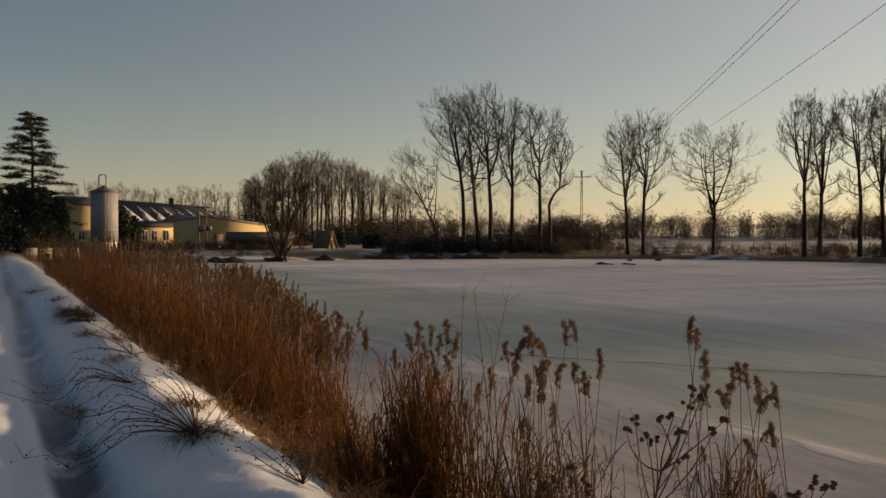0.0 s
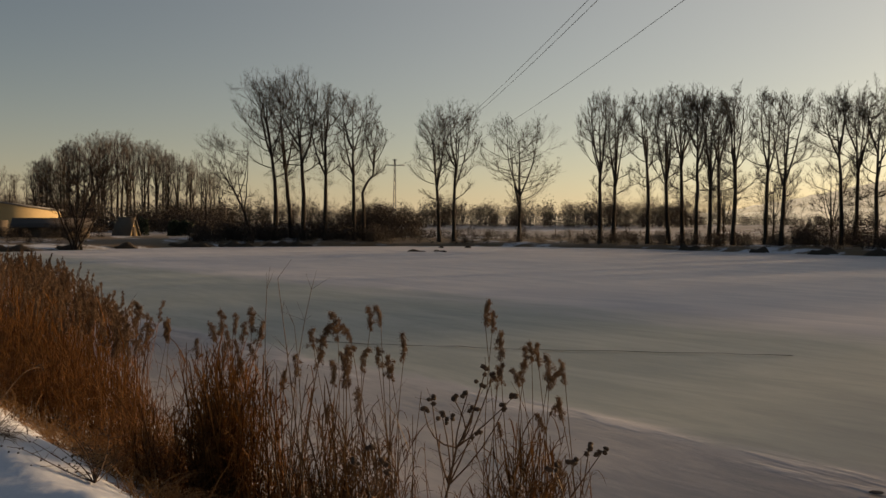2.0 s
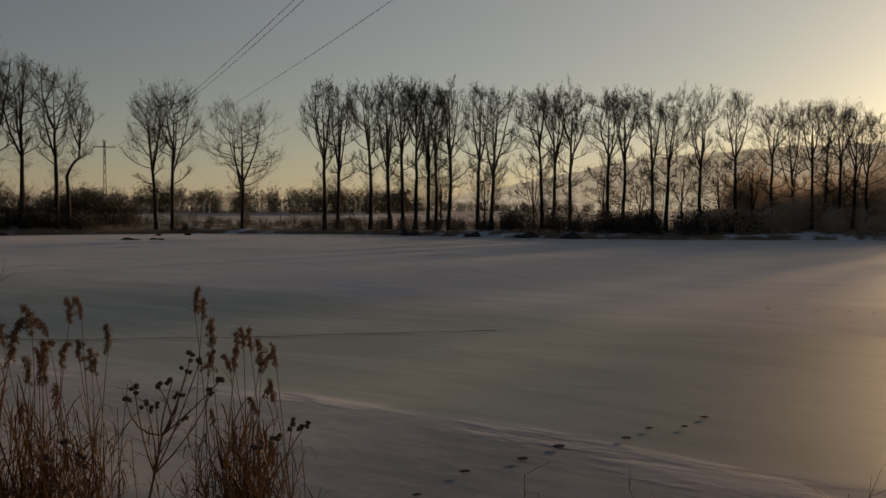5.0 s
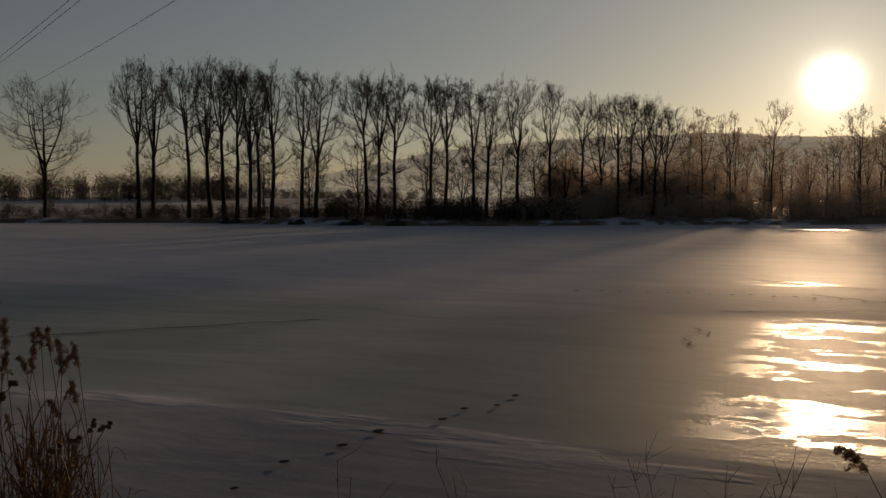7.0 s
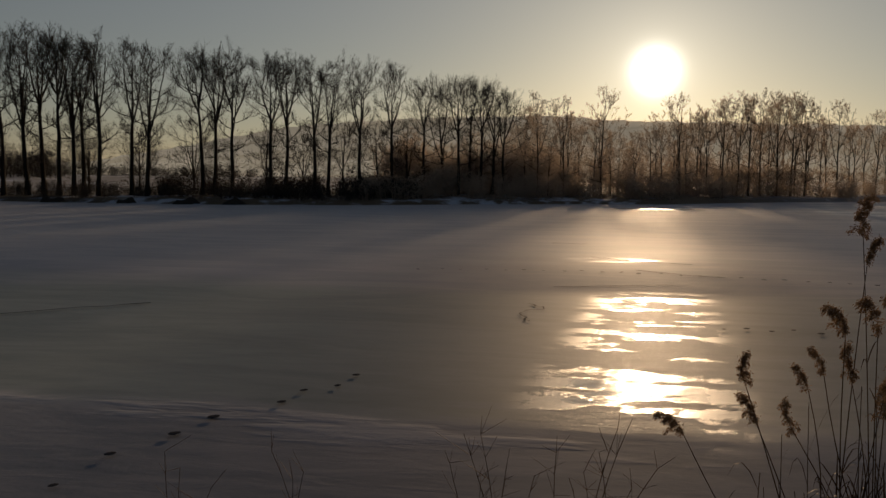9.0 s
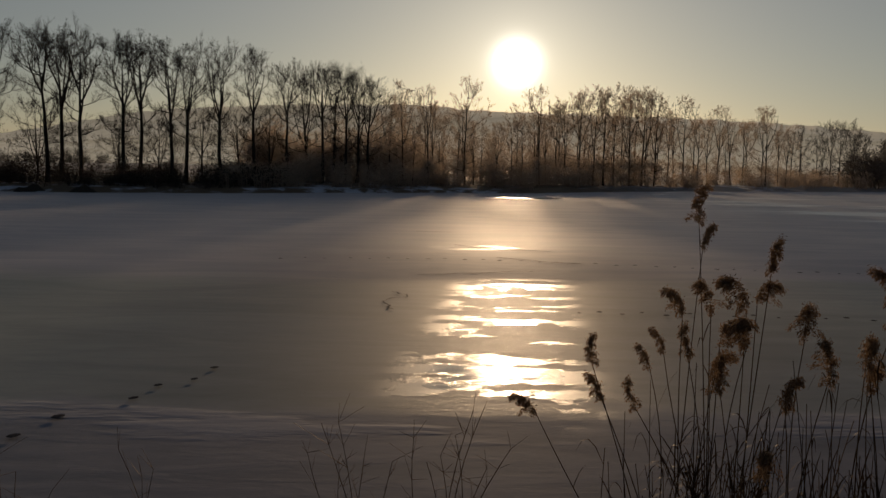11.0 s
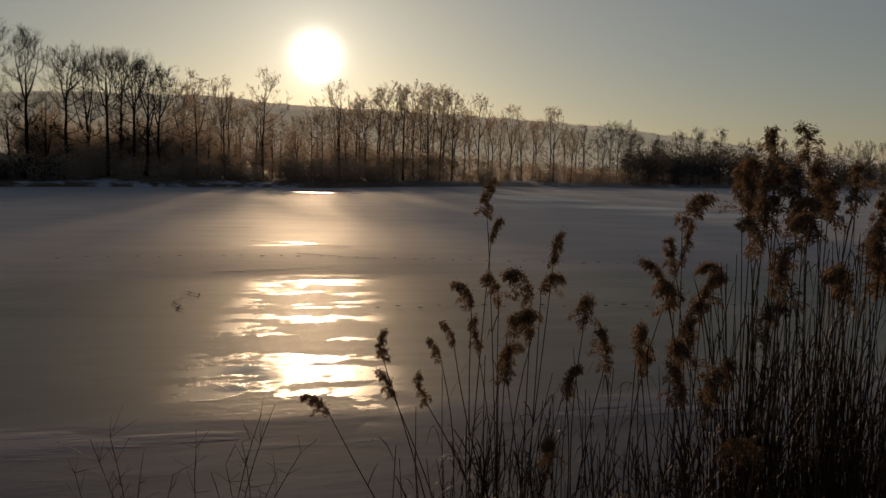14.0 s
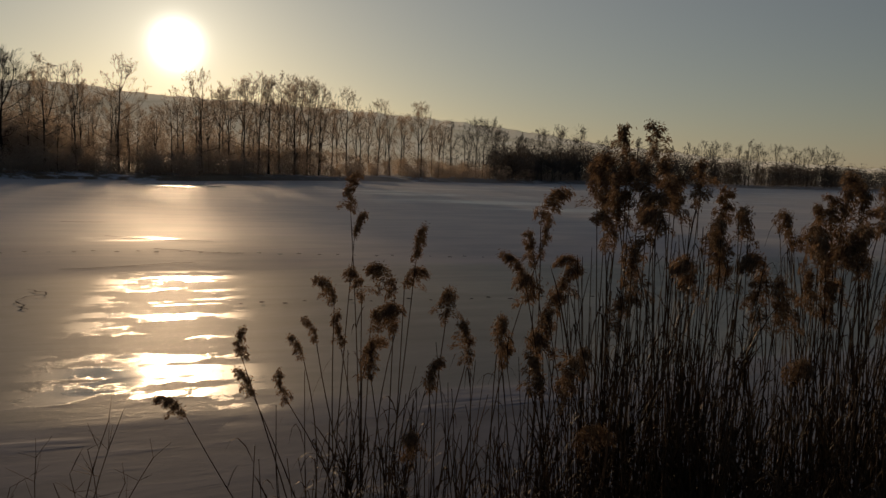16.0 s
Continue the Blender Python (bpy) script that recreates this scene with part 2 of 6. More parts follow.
def mat_plain(name, dark, light, rough=0.8, scale=3.0, bump=0.15, metal=0.0):
    m = Mat(name, rough)
    g = m.math("ADD", m.math("MULTIPLY", m.noise(scale, 5), 0.65), m.math("MULTIPLY", m.noise(scale * 9, 3), 0.35))
    m.set("Base Color", m.mix(g, dark, light))
    m.set("Metallic", metal)
    m.bump(g, bump, 0.02)
    return m.m


GROUND, ICE = mat_ground(), mat_ice()
REED_STEM = mat_reed("reed_straw", (0.06, 0.034, 0.016), (0.17, 0.10, 0.045), 0.05)
REED_LEAF = mat_reed("reed_leaf", (0.036, 0.016, 0.006), (0.24, 0.106, 0.030), 0.32)
PLUME = mat_reed("reed_plume", (0.045, 0.028, 0.019), (0.20, 0.13, 0.08), 0.34)
BROWN_REED = mat_reed("brown_reed_straw", (0.034, 0.018, 0.009), (0.165, 0.085, 0.033), 0.24)
# straw of reeds against the sun: shade put into a darker copy
SHADED_REED = mat_reed("shaded_reed_straw", (0.018, 0.011, 0.007), (0.075, 0.044, 0.023), 0.05)
SEED = mat_plain("dark_seed", (0.018, 0.012, 0.009), (0.06, 0.038, 0.025), 0.95, 60)
WEED = mat_reed("dead_weed", (0.03, 0.02, 0.014), (0.10, 0.06, 0.036), 0.1)
TUFT = mat_reed("dry_grass", (0.10, 0.05, 0.02), (0.30, 0.17, 0.07), 0.25)
BARK = mat_bark("poplar_bark", (0.014, 0.011, 0.009), (0.05, 0.04, 0.033))
TWIG = mat_bark("bare_twig", (0.03, 0.023, 0.017), (0.08, 0.06, 0.045))
# haze painted into the colour: pale, translucent twigs for the far wood
SHRUB = mat_reed("haze_pale_twig", (0.34, 0.275, 0.215), (0.56, 0.455, 0.36), 0.68)
HEDGE = mat_reed("hedge_twig", (0.024, 0.021, 0.019), (0.055, 0.046, 0.039), 0.2)
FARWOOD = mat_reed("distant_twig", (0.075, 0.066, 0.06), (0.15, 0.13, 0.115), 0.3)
# bark paler than poplar_bark, distance haze put into its colour
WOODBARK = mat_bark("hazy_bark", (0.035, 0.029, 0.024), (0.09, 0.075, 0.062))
NEEDLE = mat_reed("pine_needle", (0.018, 0.026, 0.018), (0.055, 0.068, 0.045), 0.15)
PLASTER = mat_plain("yellow_plaster", (0.36, 0.27, 0.135), (0.47, 0.365, 0.20), 0.9)
WHITEWASH = mat_plain("grey_render", (0.42, 0.42, 0.42), (0.56, 0.56, 0.55), 0.9)
TILE = mat_plain("dark_roof", (0.022, 0.02, 0.02), (0.06, 0.048, 0.042), 0.8)
SNOWCAP = mat_plain("roof_snow", (0.70, 0.73, 0.79), (0.82, 0.84, 0.88), 0.7, 1.5, 0.3)
SILO = mat_plain("silo_paint", (0.17, 0.18, 0.205), (0.26, 0.27, 0.295), 0.55, 1.2)
STEEL = mat_plain("galvanised_steel", (0.10, 0.10, 0.10), (0.20, 0.20, 0.20), 0.5, 4, 0.1, 0.6)
TIMBER = mat_plain("weathered_timber", (0.05, 0.04, 0.03), (0.14, 0.11, 0.08), 0.9, 6)
GLASS = mat_plain("window_glass", (0.02, 0.025, 0.03), (0.05, 0.055, 0.06), 0.08, 2, 0.0)
WIRE = mat_plain("line_wire", (0.06, 0.06, 0.06), (0.12, 0.12, 0.12), 0.5)
DARK = mat_plain("dark_peat", (0.015, 0.012, 0.010), (0.06, 0.045, 0.03), 0.95, 5, 0.5)
CRACK = mat_plain("dark_crack", (0.03, 0.03, 0.035), (0.075, 0.075, 0.08), 0.95, 5, 0.0)
CRACK.node_tree.nodes["Principled BSDF"].inputs["Specular IOR Level"].default_value = 0.0
# darker grey_render: the workshop's shade put into its colour; shed roof too
DULL = mat_plain("dull_grey_render", (0.13, 0.13, 0.135), (0.22, 0.22, 0.22), 0.9)
# plumes of the same reeds, backlit tan put into the colour
BACKLIT_PLUME = mat_reed("backlit_reed_plume", (0.05, 0.033, 0.022), (0.31, 0.205, 0.125), 0.48)

# ---- geometry helpers ----


class Geo:
    """Gathers vertices and faces (triangles and quads, as arrays) of one mesh."""

    def __init__(self):
        self.v, self.three, self.four, self.n = [], [], [], 0

    def add(self, verts, faces):
        self.v.append(np.asarray(verts, dtype=np.float32).reshape(-1, 3))
        sets = faces if isinstance(faces, tuple) else ([f for f in faces if len(f) == 3], [f for f in faces if len(f) == 4])
        if not isinstance(faces, tuple):
            for f in faces:
                if len(f) > 4:
                    sets[0].extend([(f[0], f[i], f[i + 1]) for i in range(1, len(f) - 1)])
        for store, f in zip((self.three, self.four), sets):
            if len(f):
                store.append(np.asarray(f, dtype=np.int32) + self.n)
        self.n += len(self.v[-1])

    def tubes(self, pts, radii, sides, pointed=False):
        """Many tapered tubes at once: pts (count, nodes, 3), radii (count, nodes). Pointed ones end in a tip."""
        pts = np.asarray(pts, dtype=np.float64)
        n, k = pts.shape[:2]
        d = np.empty_like(pts)
        d[:, 1:-1] = pts[:, 2:] - pts[:, :-2]
        d[:, 0], d[:, -1] = pts[:, 1] - pts[:, 0], pts[:, -1] - pts[:, -2]
        d /= np.maximum(np.sqrt((d * d).sum(2)), 1e-9)[..., None]
        ref = np.where(np.abs(d[:, :1, :1]) < 0.8, np.array([1.0, 0, 0]), np.array([0, 1.0, 0]))
        a = np.cross(d, np.broadcast_to(ref, d.shape))
        a /= np.maximum(np.sqrt((a * a).sum(2)), 1e-9)[..., None]
        b = np.cross(d, a)
        ang = np.arange(sides) * 2 * math.pi / sides
        rings = k - 1 if pointed else k
        ring = a[:, :rings, None, :] * np.cos(ang)[:, None] + b[:, :rings, None, :] * np.sin(ang)[:, None]
        v = (pts[:, :rings, None, :] + ring * np.asarray(radii)[:, :rings, None, None]).reshape(n, rings * sides, 3)
        j = np.arange(sides)
        j2 = (j + 1) % sides
        quads = np.concatenate([np.stack([i * sides + j, i * sides + j2, (i + 1) * sides + j2, (i + 1) * sides + j], 1) for i in range(rings - 1)]) if rings > 1 else np.zeros((0, 4), int)
        per = rings * sides + (1 if pointed else 0)
        tris = np.zeros((0, 3), int)
        if pointed:
            v = np.concatenate([v, pts[:, -1:, :]], 1)
            tris = np.stack([(rings - 1) * sides + j, (rings - 1) * sides + j2, np.full(sides, rings * sides)], 1)
        off = (np.arange(n) * per)[:, None, None]
        self.add(v.reshape(-1, 3), ((tris[None] + off).reshape(-1, 3), (quads[None] + off).reshape(-1, 4)))

    def tube(self, pts, radii, sides=5, cap=False):
        self.tubes(np.asarray(pts, float)[None], np.asarray(radii, float)[None], sides)
        if cap:
            k = len(pts)
            base = self.n - k * sides
            j = np.arange(1, sides - 1)
            self.three.append(np.stack([np.full(sides - 2, base), base + j + 1, base + j], 1).astype(np.int32))
            top = base + (k - 1) * sides
            self.three.append(np.stack([np.full(sides - 2, top), top + j, top + j + 1], 1).astype(np.int32))

    def ribbon(self, pts, widths, side):
        pts = np.asarray(pts, dtype=float)
        w = np.asarray(widths, dtype=float)[:, None] * np.asarray(side, dtype=float)[None, :] * 0.5
        i = 2 * np.arange(len(pts) - 1)[:, None]
        self.add(np.stack([pts - w, pts + w], 1), (np.zeros((0, 3), int), i + np.array([[0, 1, 3, 2]])))

    def box(self, lo, hi, m=None):
        x0, y0, z0 = lo
        x1, y1, z1 = hi
        v = np.array([(x0, y0, z0), (x1, y0, z0), (x1, y1, z0), (x0, y1, z0), (x0, y0, z1), (x1, y0, z1), (x1, y1, z1), (x0, y1, z1)])
        self.add(v if m is None else turned(v, m),
                 [(3, 2, 1, 0), (4, 5, 6, 7), (0, 1, 5, 4), (1, 2, 6, 5), (2, 3, 7, 6), (3, 0, 4, 7)])

    def arrays(self):
        return (np.concatenate(self.v),
                (np.concatenate(self.three) if self.three else np.zeros((0, 3), np.int32),
                 np.concatenate(self.four) if self.four else np.zeros((0, 4), np.int32)))

    def mesh(self, name, material, smooth=False):
        me = bpy.data.meshes.new(name)
        if self.v:
            v, (t, q) = self.arrays()
            loops = np.concatenate([t.ravel(), q.ravel()]).astype(np.int32)
            starts = np.concatenate([np.arange(len(t)) * 3, len(t) * 3 + np.arange(len(q)) * 4]).astype(np.int32)
            me.vertices.add(len(v))
            me.vertices.foreach_set("co", v.astype(np.float32).ravel())
            me.loops.add(len(loops))
            me.loops.foreach_set("vertex_index", loops)
            me.polygons.add(len(starts))
            me.polygons.foreach_set("loop_start", starts)
            me.update(calc_edges=True)
        me.materials.append(material)
        if smooth:
            me.shade_smooth()
        return me


def turned(v, m):
    a = np.array(m)
    return v @ a[:3, :3].T + a[:3, 3]


def part(name, geo, material, parent, label="", smooth=False):
    """Links a Geo (or a ready mesh) as one part under a thing."""
    me = geo if isinstance(geo, bpy.types.Mesh) else geo.mesh(name, material, smooth)
    ob = new(name, me)
    ob.parent = parent
    return tagged(ob, label)


def thing(name, label, category, group="", at=None, kind=""):
    ob = new(name)
    ob.empty_display_size = 0.2
    if at is not None:
        ob.matrix_world = at
    return tagged(ob, label, category, group, kind)


def single(name, geo, material, label, category, group="", kind="", smooth=False):
    return tagged(new(name, geo.mesh(name, material, smooth)), label, category, group, kind)


def spot(bearing, dist):
    """Ground coordinates from a bearing (degrees clockwise from +y) and a distance from the walk's start."""
    return dist * math.sin(radians(bearing)), dist * math.cos(radians(bearing))


# ---- the lie of the land ----
# distance of the far shore, by bearing
SHORE_B = [-180, -40, -29, -22, -15, -5, 5, 16, 26, 36, 48, 60, 70, 77, 90, 100, 115, 140, 152, 180]
SHORE_R = [100, 100, 96, 90, 89, 99, 103, 104, 98, 88, 86, 94, 104, 126, 165, 220, 330, 330, 300, 100]


def shore(b):
    return np.interp(b, SHORE_B, SHORE_R)


WAVES = np.random.RandomState(5).uniform(-1, 1, (14, 4))


def swell(x, y, size):
    """Smooth unevenness in -1..1, of about that size in metres."""
    out = 0
    for i, (a, b, c, d) in enumerate(WAVES):
        k = (0.6 + 0.25 * i) * 2 * math.pi / size / 2.5
        out = out + np.sin(k * (a * x + b * y) + 6 * c) / (1 + 0.25 * i)
    return out / 4


def land(x, y):
    """The ground's height; the lake's ice lies at 0."""
    x, y = np.asarray(x, float), np.asarray(y, float)
    s = BANK[0] * x + BANK[1] * y
    u = -BANK[1] * x + BANK[0] * y
    r, b = np.hypot(x, y), np.degrees(np.arctan2(x, y))
    edge = 1.75 + 0.24 * swell(u, s * 0, 5.0) + 0.05 * swell(u, s, 1.3)
    dike = np.interp(s - edge, [-60, -12, -6, -4.2, -2.4, -1.1, -0.35, 0.0, 0.5, 1.4, 2.8, 4.2, 6],
                     [0.3, 0.5, 0.86, 1.02, 1.00, 1.18, 1.35, 1.22, 0.86, 0.40, 0.06, -0.3, -0.5])
    groove = -0.30 * np.exp(-((s - 0.52 - 0.06 * np.sin(u * 0.35)) / 0.20) ** 4) + 0.12 * np.exp(-((s + 0.02) / 0.17) ** 2) - 0.14 * np.exp(-((s + 0.75) / 0.26) ** 4)
    tread = np.exp(-((s - 0.5) / 0.30) ** 4) * 0.06 * np.maximum(swell(u * 1.3, s * 1.9, 0.42), -0.6)
    dike = dike + tread + groove * (0.85 + 0.25 * swell(u, s, 0.9)) + np.where(s < 2.2, 0.10 * swell(x, y, 2.2) + 0.07 * np.abs(swell(x, y, 1.1)) + 0.026 * swell(x, y, 0.5), 0.0)
    d = r - shore(b) - 1.6 * swell(x, y, 14) - 0.5 * swell(x, y, 4)
    far = np.interp(d, [-6, -0.5, 0.3, 2.0, 8, 30, 70, 170, 600, 2500], [-0.5, -0.18, 0.22, 0.45, 0.75, 0.9, 1.3, 2.7, 3.2, 4.0])
    far = far + np.where(d > 0, 0.10 * swell(x, y, 5) + 0.12 * swell(x, y, 30), 0)
    return np.maximum(dike, far)


def ground_z(x, y):
    return float(land(x, y))


def build_ground():
    rings = np.concatenate([[0.12], np.geomspace(0.3, 14, 150), np.geomspace(14.3, 80, 50), np.linspace(81, 135, 54), np.geomspace(137, 4200, 50)])
    bear = np.radians(np.concatenate([np.arange(-180, -60, 2.0), np.arange(-60, 125, 0.62), np.arange(125, 180, 2.0)]))
    x = rings[:, None] * np.sin(bear)[None, :]
    y = rings[:, None] * np.cos(bear)[None, :]
    z = land(x, y)
    k = len(bear)
    g = Geo()
    g.add(np.stack([x, y, z], 2), [(i * k + j, i * k + (j + 1) % k, (i + 1) * k + (j + 1) % k, (i + 1) * k + j)
                                   for i in range(len(rings) - 1) for j in range(k)])
    g.add([(0, 0, float(land(0, 0)))], [])
    n = g.n - 1
    g.three.append(np.array([(n, (j + 1) % k, j) for j in range(k)], np.int32))
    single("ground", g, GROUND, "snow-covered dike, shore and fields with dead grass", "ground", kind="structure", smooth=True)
    h = Geo()
    xs = np.concatenate([np.linspace(-75, 60, 136), np.linspace(64, 460, 60)])
    ys = np.concatenate([np.linspace(-420, -44, 50), np.linspace(-40, 125, 166)])
    gx, gy = np.meshgrid(xs, ys)
    gz = 0.012 * swell(gx, gy, 3.5) + 0.010 * swell(gx, gy, 11)
    h.add(np.stack([gx, gy, gz], 2), [(j * len(xs) + i, j * len(xs) + i + 1, (j + 1) * len(xs) + i + 1, (j + 1) * len(xs) + i)
                                      for j in range(len(ys) - 1) for i in range(len(xs) - 1)])
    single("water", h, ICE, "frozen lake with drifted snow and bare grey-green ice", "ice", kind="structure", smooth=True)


build_ground()


def build_hill():
    """The low wooded hill on the horizon beyond the lake."""
    m = Mat("hill_haze_glow", 1.0)
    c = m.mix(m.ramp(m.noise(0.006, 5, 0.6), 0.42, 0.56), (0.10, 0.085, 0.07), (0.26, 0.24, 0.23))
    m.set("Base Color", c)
    # haze painted as glow: warm emission, stronger towards the hill's foot
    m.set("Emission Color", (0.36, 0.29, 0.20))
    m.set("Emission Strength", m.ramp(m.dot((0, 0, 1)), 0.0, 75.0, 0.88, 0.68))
    bs = np.arange(-40, 140, 0.25)
    el = np.interp(bs, [-40, 20, 31, 36.5, 43.6, 48, 53.5, 61.9, 66.3, 72, 80, 86, 92, 98, 106, 116, 140],
                   [0.5, 0.6, 0.8, 1.8, 3.3, 3.75, 4.1, 4.3, 3.95, 3.8, 3.55, 3.2, 2.6, 1.8, 1.2, 0.8, 0.4])
    el = el + 0.035 * np.sin(bs * 2.1) + 0.03 * np.sin(bs * 5.3 + 1) + 0.02 * np.sin(bs * 11.7)
    rows = [(900, -0.1), (1100, 0.25), (1350, 0.62), (1600, 0.9), (1800, 1.0), (2300, 0.6)]
    g = Geo()
    v = []
    for r, k in rows:
        for b, e in zip(bs, el):
            x, y = spot(b, r)
            v.append((x, y, 2.8 + max(k, 0) * 1800 * math.tan(radians(e)) if k > 0 else -2))
    n = len(bs)
    g.add(v, [(i * n + j, (i + 1) * n + j, (i + 1) * n + j + 1, i * n + j + 1) for i in range(len(rows) - 1) for j in range(n - 1)])
    single("backdrop", g, m.m, "low hill of woods and snowy fields, its haze given as a faint glow", "hill", kind="structure", smooth=True)


build_hill()

# ---- bare trees ----


def bare_tree(seed, height, clear=0.33, wide=0.20, limbs=24, subs=(7, 6, 4), leaders=3, split=0.55, lean=0.0, rad=None, path=None, sides=5, slip=0.009, shag=1.0, thick=1.0, dome=False):
    """Wood and twigs of a leafless tree at the origin: two Geos.
    The trunk divides into leaders; limbs rise from both to the rim of a vase-shaped crown and carry ever finer, upturned twigs."""
    r = np.random.RandomState(seed)
    wood, twig = Geo(), Geo()
    H = height
    rad = rad or H * 0.0148

    def unit(v):
        return v / np.maximum(np.sqrt((v * v).sum(-1)), 1e-9)[..., None]

    def on(line, f):
        q = np.clip(f, 0, 1) * (len(line) - 1)
        i = np.minimum(q.astype(int), len(line) - 2)
        return line[i] + (line[i + 1] - line[i]) * (q - i)[:, None]

    def rim_at(z):
        """The crown's half width at a height."""
        return wide * H * np.interp(z / H, [clear - 0.12, clear, 0.55, 0.72, 0.86, 0.95, 1.0], (0.5, 0.85, 1.0, 0.9, 0.64, 0.36, 0.10) if dome else (0.42, 0.72, 0.95, 1.0, 0.93, 0.68, 0.22))

    k = 9
    t = np.linspace(0, 1, k + 1)
    if path is None:
        sway = r.normal(0, 0.010 * H, 4)
        trunk = np.stack([lean * H * 0.8 * t + sway[0] * np.sin(4 * t + sway[1]) + sway[2] * t * t, sway[1] * np.sin(3 * t) + sway[3] * t * t, H * 0.84 * t], 1)
    else:
        way = np.array(path, float)
        f = np.linspace(0, 1, len(way))
        trunk = np.stack([np.interp(t, f, way[:, c]) for c in range(3)], 1)
    trunk[1:, :2] += np.cumsum(r.normal(0, 0.0026 * H, (k, 2)), 0)
    trunk[0, 2] = -0.35
    wood.tube(trunk, rad * np.interp(t, [0, 0.06, 0.5, 0.75, 1.0], [1.4, 1.0, 0.72, 0.42, 0.10]), sides + 2)
    axes = [(trunk, clear / 0.84, 1.0, rad * 0.7)]
    a0 = r.uniform(0, 6.28)
    for n in range(leaders):
        f0 = split + r.uniform(-0.12, 0.16)
        base = on(trunk, np.array([f0]))[0]
        az = a0 + n * 6.28 / max(leaders, 1) + r.normal(0, 0.4)
        top = H * r.uniform(0.84, 0.97)
        reach = wide * H * r.uniform(0.35, 0.62)
        end = np.array([base[0] + lean * H * 0.15 + reach * math.cos(az), base[1] + reach * math.sin(az), top])
        g = np.linspace(0, 1, 8)[:, None]
        mid = base * 0.45 + end * 0.55 + np.array([math.cos(az), math.sin(az), -0.35]) * reach * 0.38
        arm = base * (1 - g) ** 2 + 2 * mid * g * (1 - g) + end * g * g
        arm[1:] += np.cumsum(r.normal(0, 0.0032 * H, (7, 3)), 0)
        fat = rad * r.uniform(0.42, 0.58)
        wood.tube(arm, fat * np.linspace(1, 0.16, 8), sides)
        axes.append((arm, 0.15, 1.0, fat))

    # limbs: from the axes to the crown's rim
    share = np.array([1.2] + [0.42] * leaders)
    count = np.maximum(3, np.round(limbs * share / share.sum())).astype(int)
    P, Q, M, R = [], [], [], []
    for (line, f0, f1, fat), c in zip(axes, count):
        f = f0 + (f1 - f0) * ((np.arange(c) + r.uniform(0.1, 0.9, c)) / c) ** 0.9
        p = on(line, f)
        az = np.arange(c) * 2.4 + r.uniform(0, 6.28) + r.normal(0, 0.4, c)
        high = (p[:, 2] / H - clear) / (1 - clear)
        z1 = np.minimum(p[:, 2] + H * r.uniform(0.06, 0.24, c) * (0.45 + np.clip(high, 0, 1)), H * r.uniform(0.93, 1.0, c))
        axis_x = np.interp(z1, trunk[:, 2], trunk[:, 0])
        axis_y = np.interp(z1, trunk[:, 2], trunk[:, 1])
        reach = rim_at(z1) * r.uniform(0.55, 1.05, c)
        q = np.stack([axis_x + np.cos(az) * reach, axis_y + np.sin(az) * reach, z1], 1)
        m = p + (q - p) * np.array([0.62, 0.62, 0.30]) + r.normal(0, 0.012 * H, (c, 3))
        P.append(p), Q.append(q), M.append(m)
        R.append(np.maximum(fat * (0.56 - 0.32 * f), 0.026 * thick))
    p, q, m, rd = np.concatenate(P), np.concatenate(Q), np.concatenate(M), np.concatenate(R)
    g = np.linspace(0, 1, 6)[None, :, None]
    pts = p[:, None] * (1 - g) ** 2 + 2 * m[:, None] * g * (1 - g) + q[:, None] * g * g
    pts[:, 1:] += np.cumsum(r.normal(0, 0.0040 * H, (len(p), 5, 3)), 1)
    wood.tubes(pts, rd[:, None] * np.linspace(1, 0.26, 6), sides, True)
    ln = np.sqrt(((q - p) ** 2).sum(1))

    for level in range(3):
        n, seg = pts.shape[0], pts.shape[1] - 1
        c = subs[level]
        par = np.repeat(np.arange(n), c)
        f = np.concatenate([r.uniform(0.22, 0.97, (n, c - 1)), np.full((n, 1), 0.96)], 1).ravel()
        u = f * seg
        i = np.minimum(u.astype(int), seg - 1)
        a0, a1 = pts[par, i], pts[par, i + 1]
        d = unit(a1 - a0)
        side = unit(np.cross(d, r.normal(0, 1, (n * c, 3))))
        ang = r.uniform(0.45, 0.95, n * c) * np.where(f > 0.95, 0.3, 1.0)
        w = unit(d * np.cos(ang)[:, None] + side * np.sin(ang)[:, None] + np.array([0, 0, (0.26, 0.24, 0.20)[level]]))
        low, high = ((0.30, 0.52), (0.36, 0.60), (0.50, 0.85))[level]
        ln = np.clip(ln[par] * r.uniform(low, high, n * c) * (1.2 - 0.45 * f), H * (0.035, 0.020, 0.014)[level], H * (0.13, 0.075, 0.045)[level])
        p = a0 + (a1 - a0) * (u - i)[:, None]
        rd = np.maximum(rd[par] * 0.45, (0.016, 0.010, 0.007)[level] * thick)
        if level == 0 and shag:
            # short, straggling shoots low on the trunk
            k = int(limbs * 1.1 * shag)
            h = r.uniform(0.16, max(clear + 0.15, 0.3), k)
            az = r.uniform(0, 6.28, k)
            p = np.concatenate([p, on(trunk, h)])
            w = np.concatenate([w, unit(np.stack([np.cos(az), np.sin(az), r.uniform(-0.5, 0.6, k)], 1))])
            ln, rd = np.concatenate([ln, H * r.uniform(0.035, 0.115, k)]), np.concatenate([rd, np.full(k, 0.016 * thick)])
        if level == 2:
            e = w * ln[:, None]
            c = unit(np.cross(e, r.normal(0, 1, e.shape))) * slip * thick
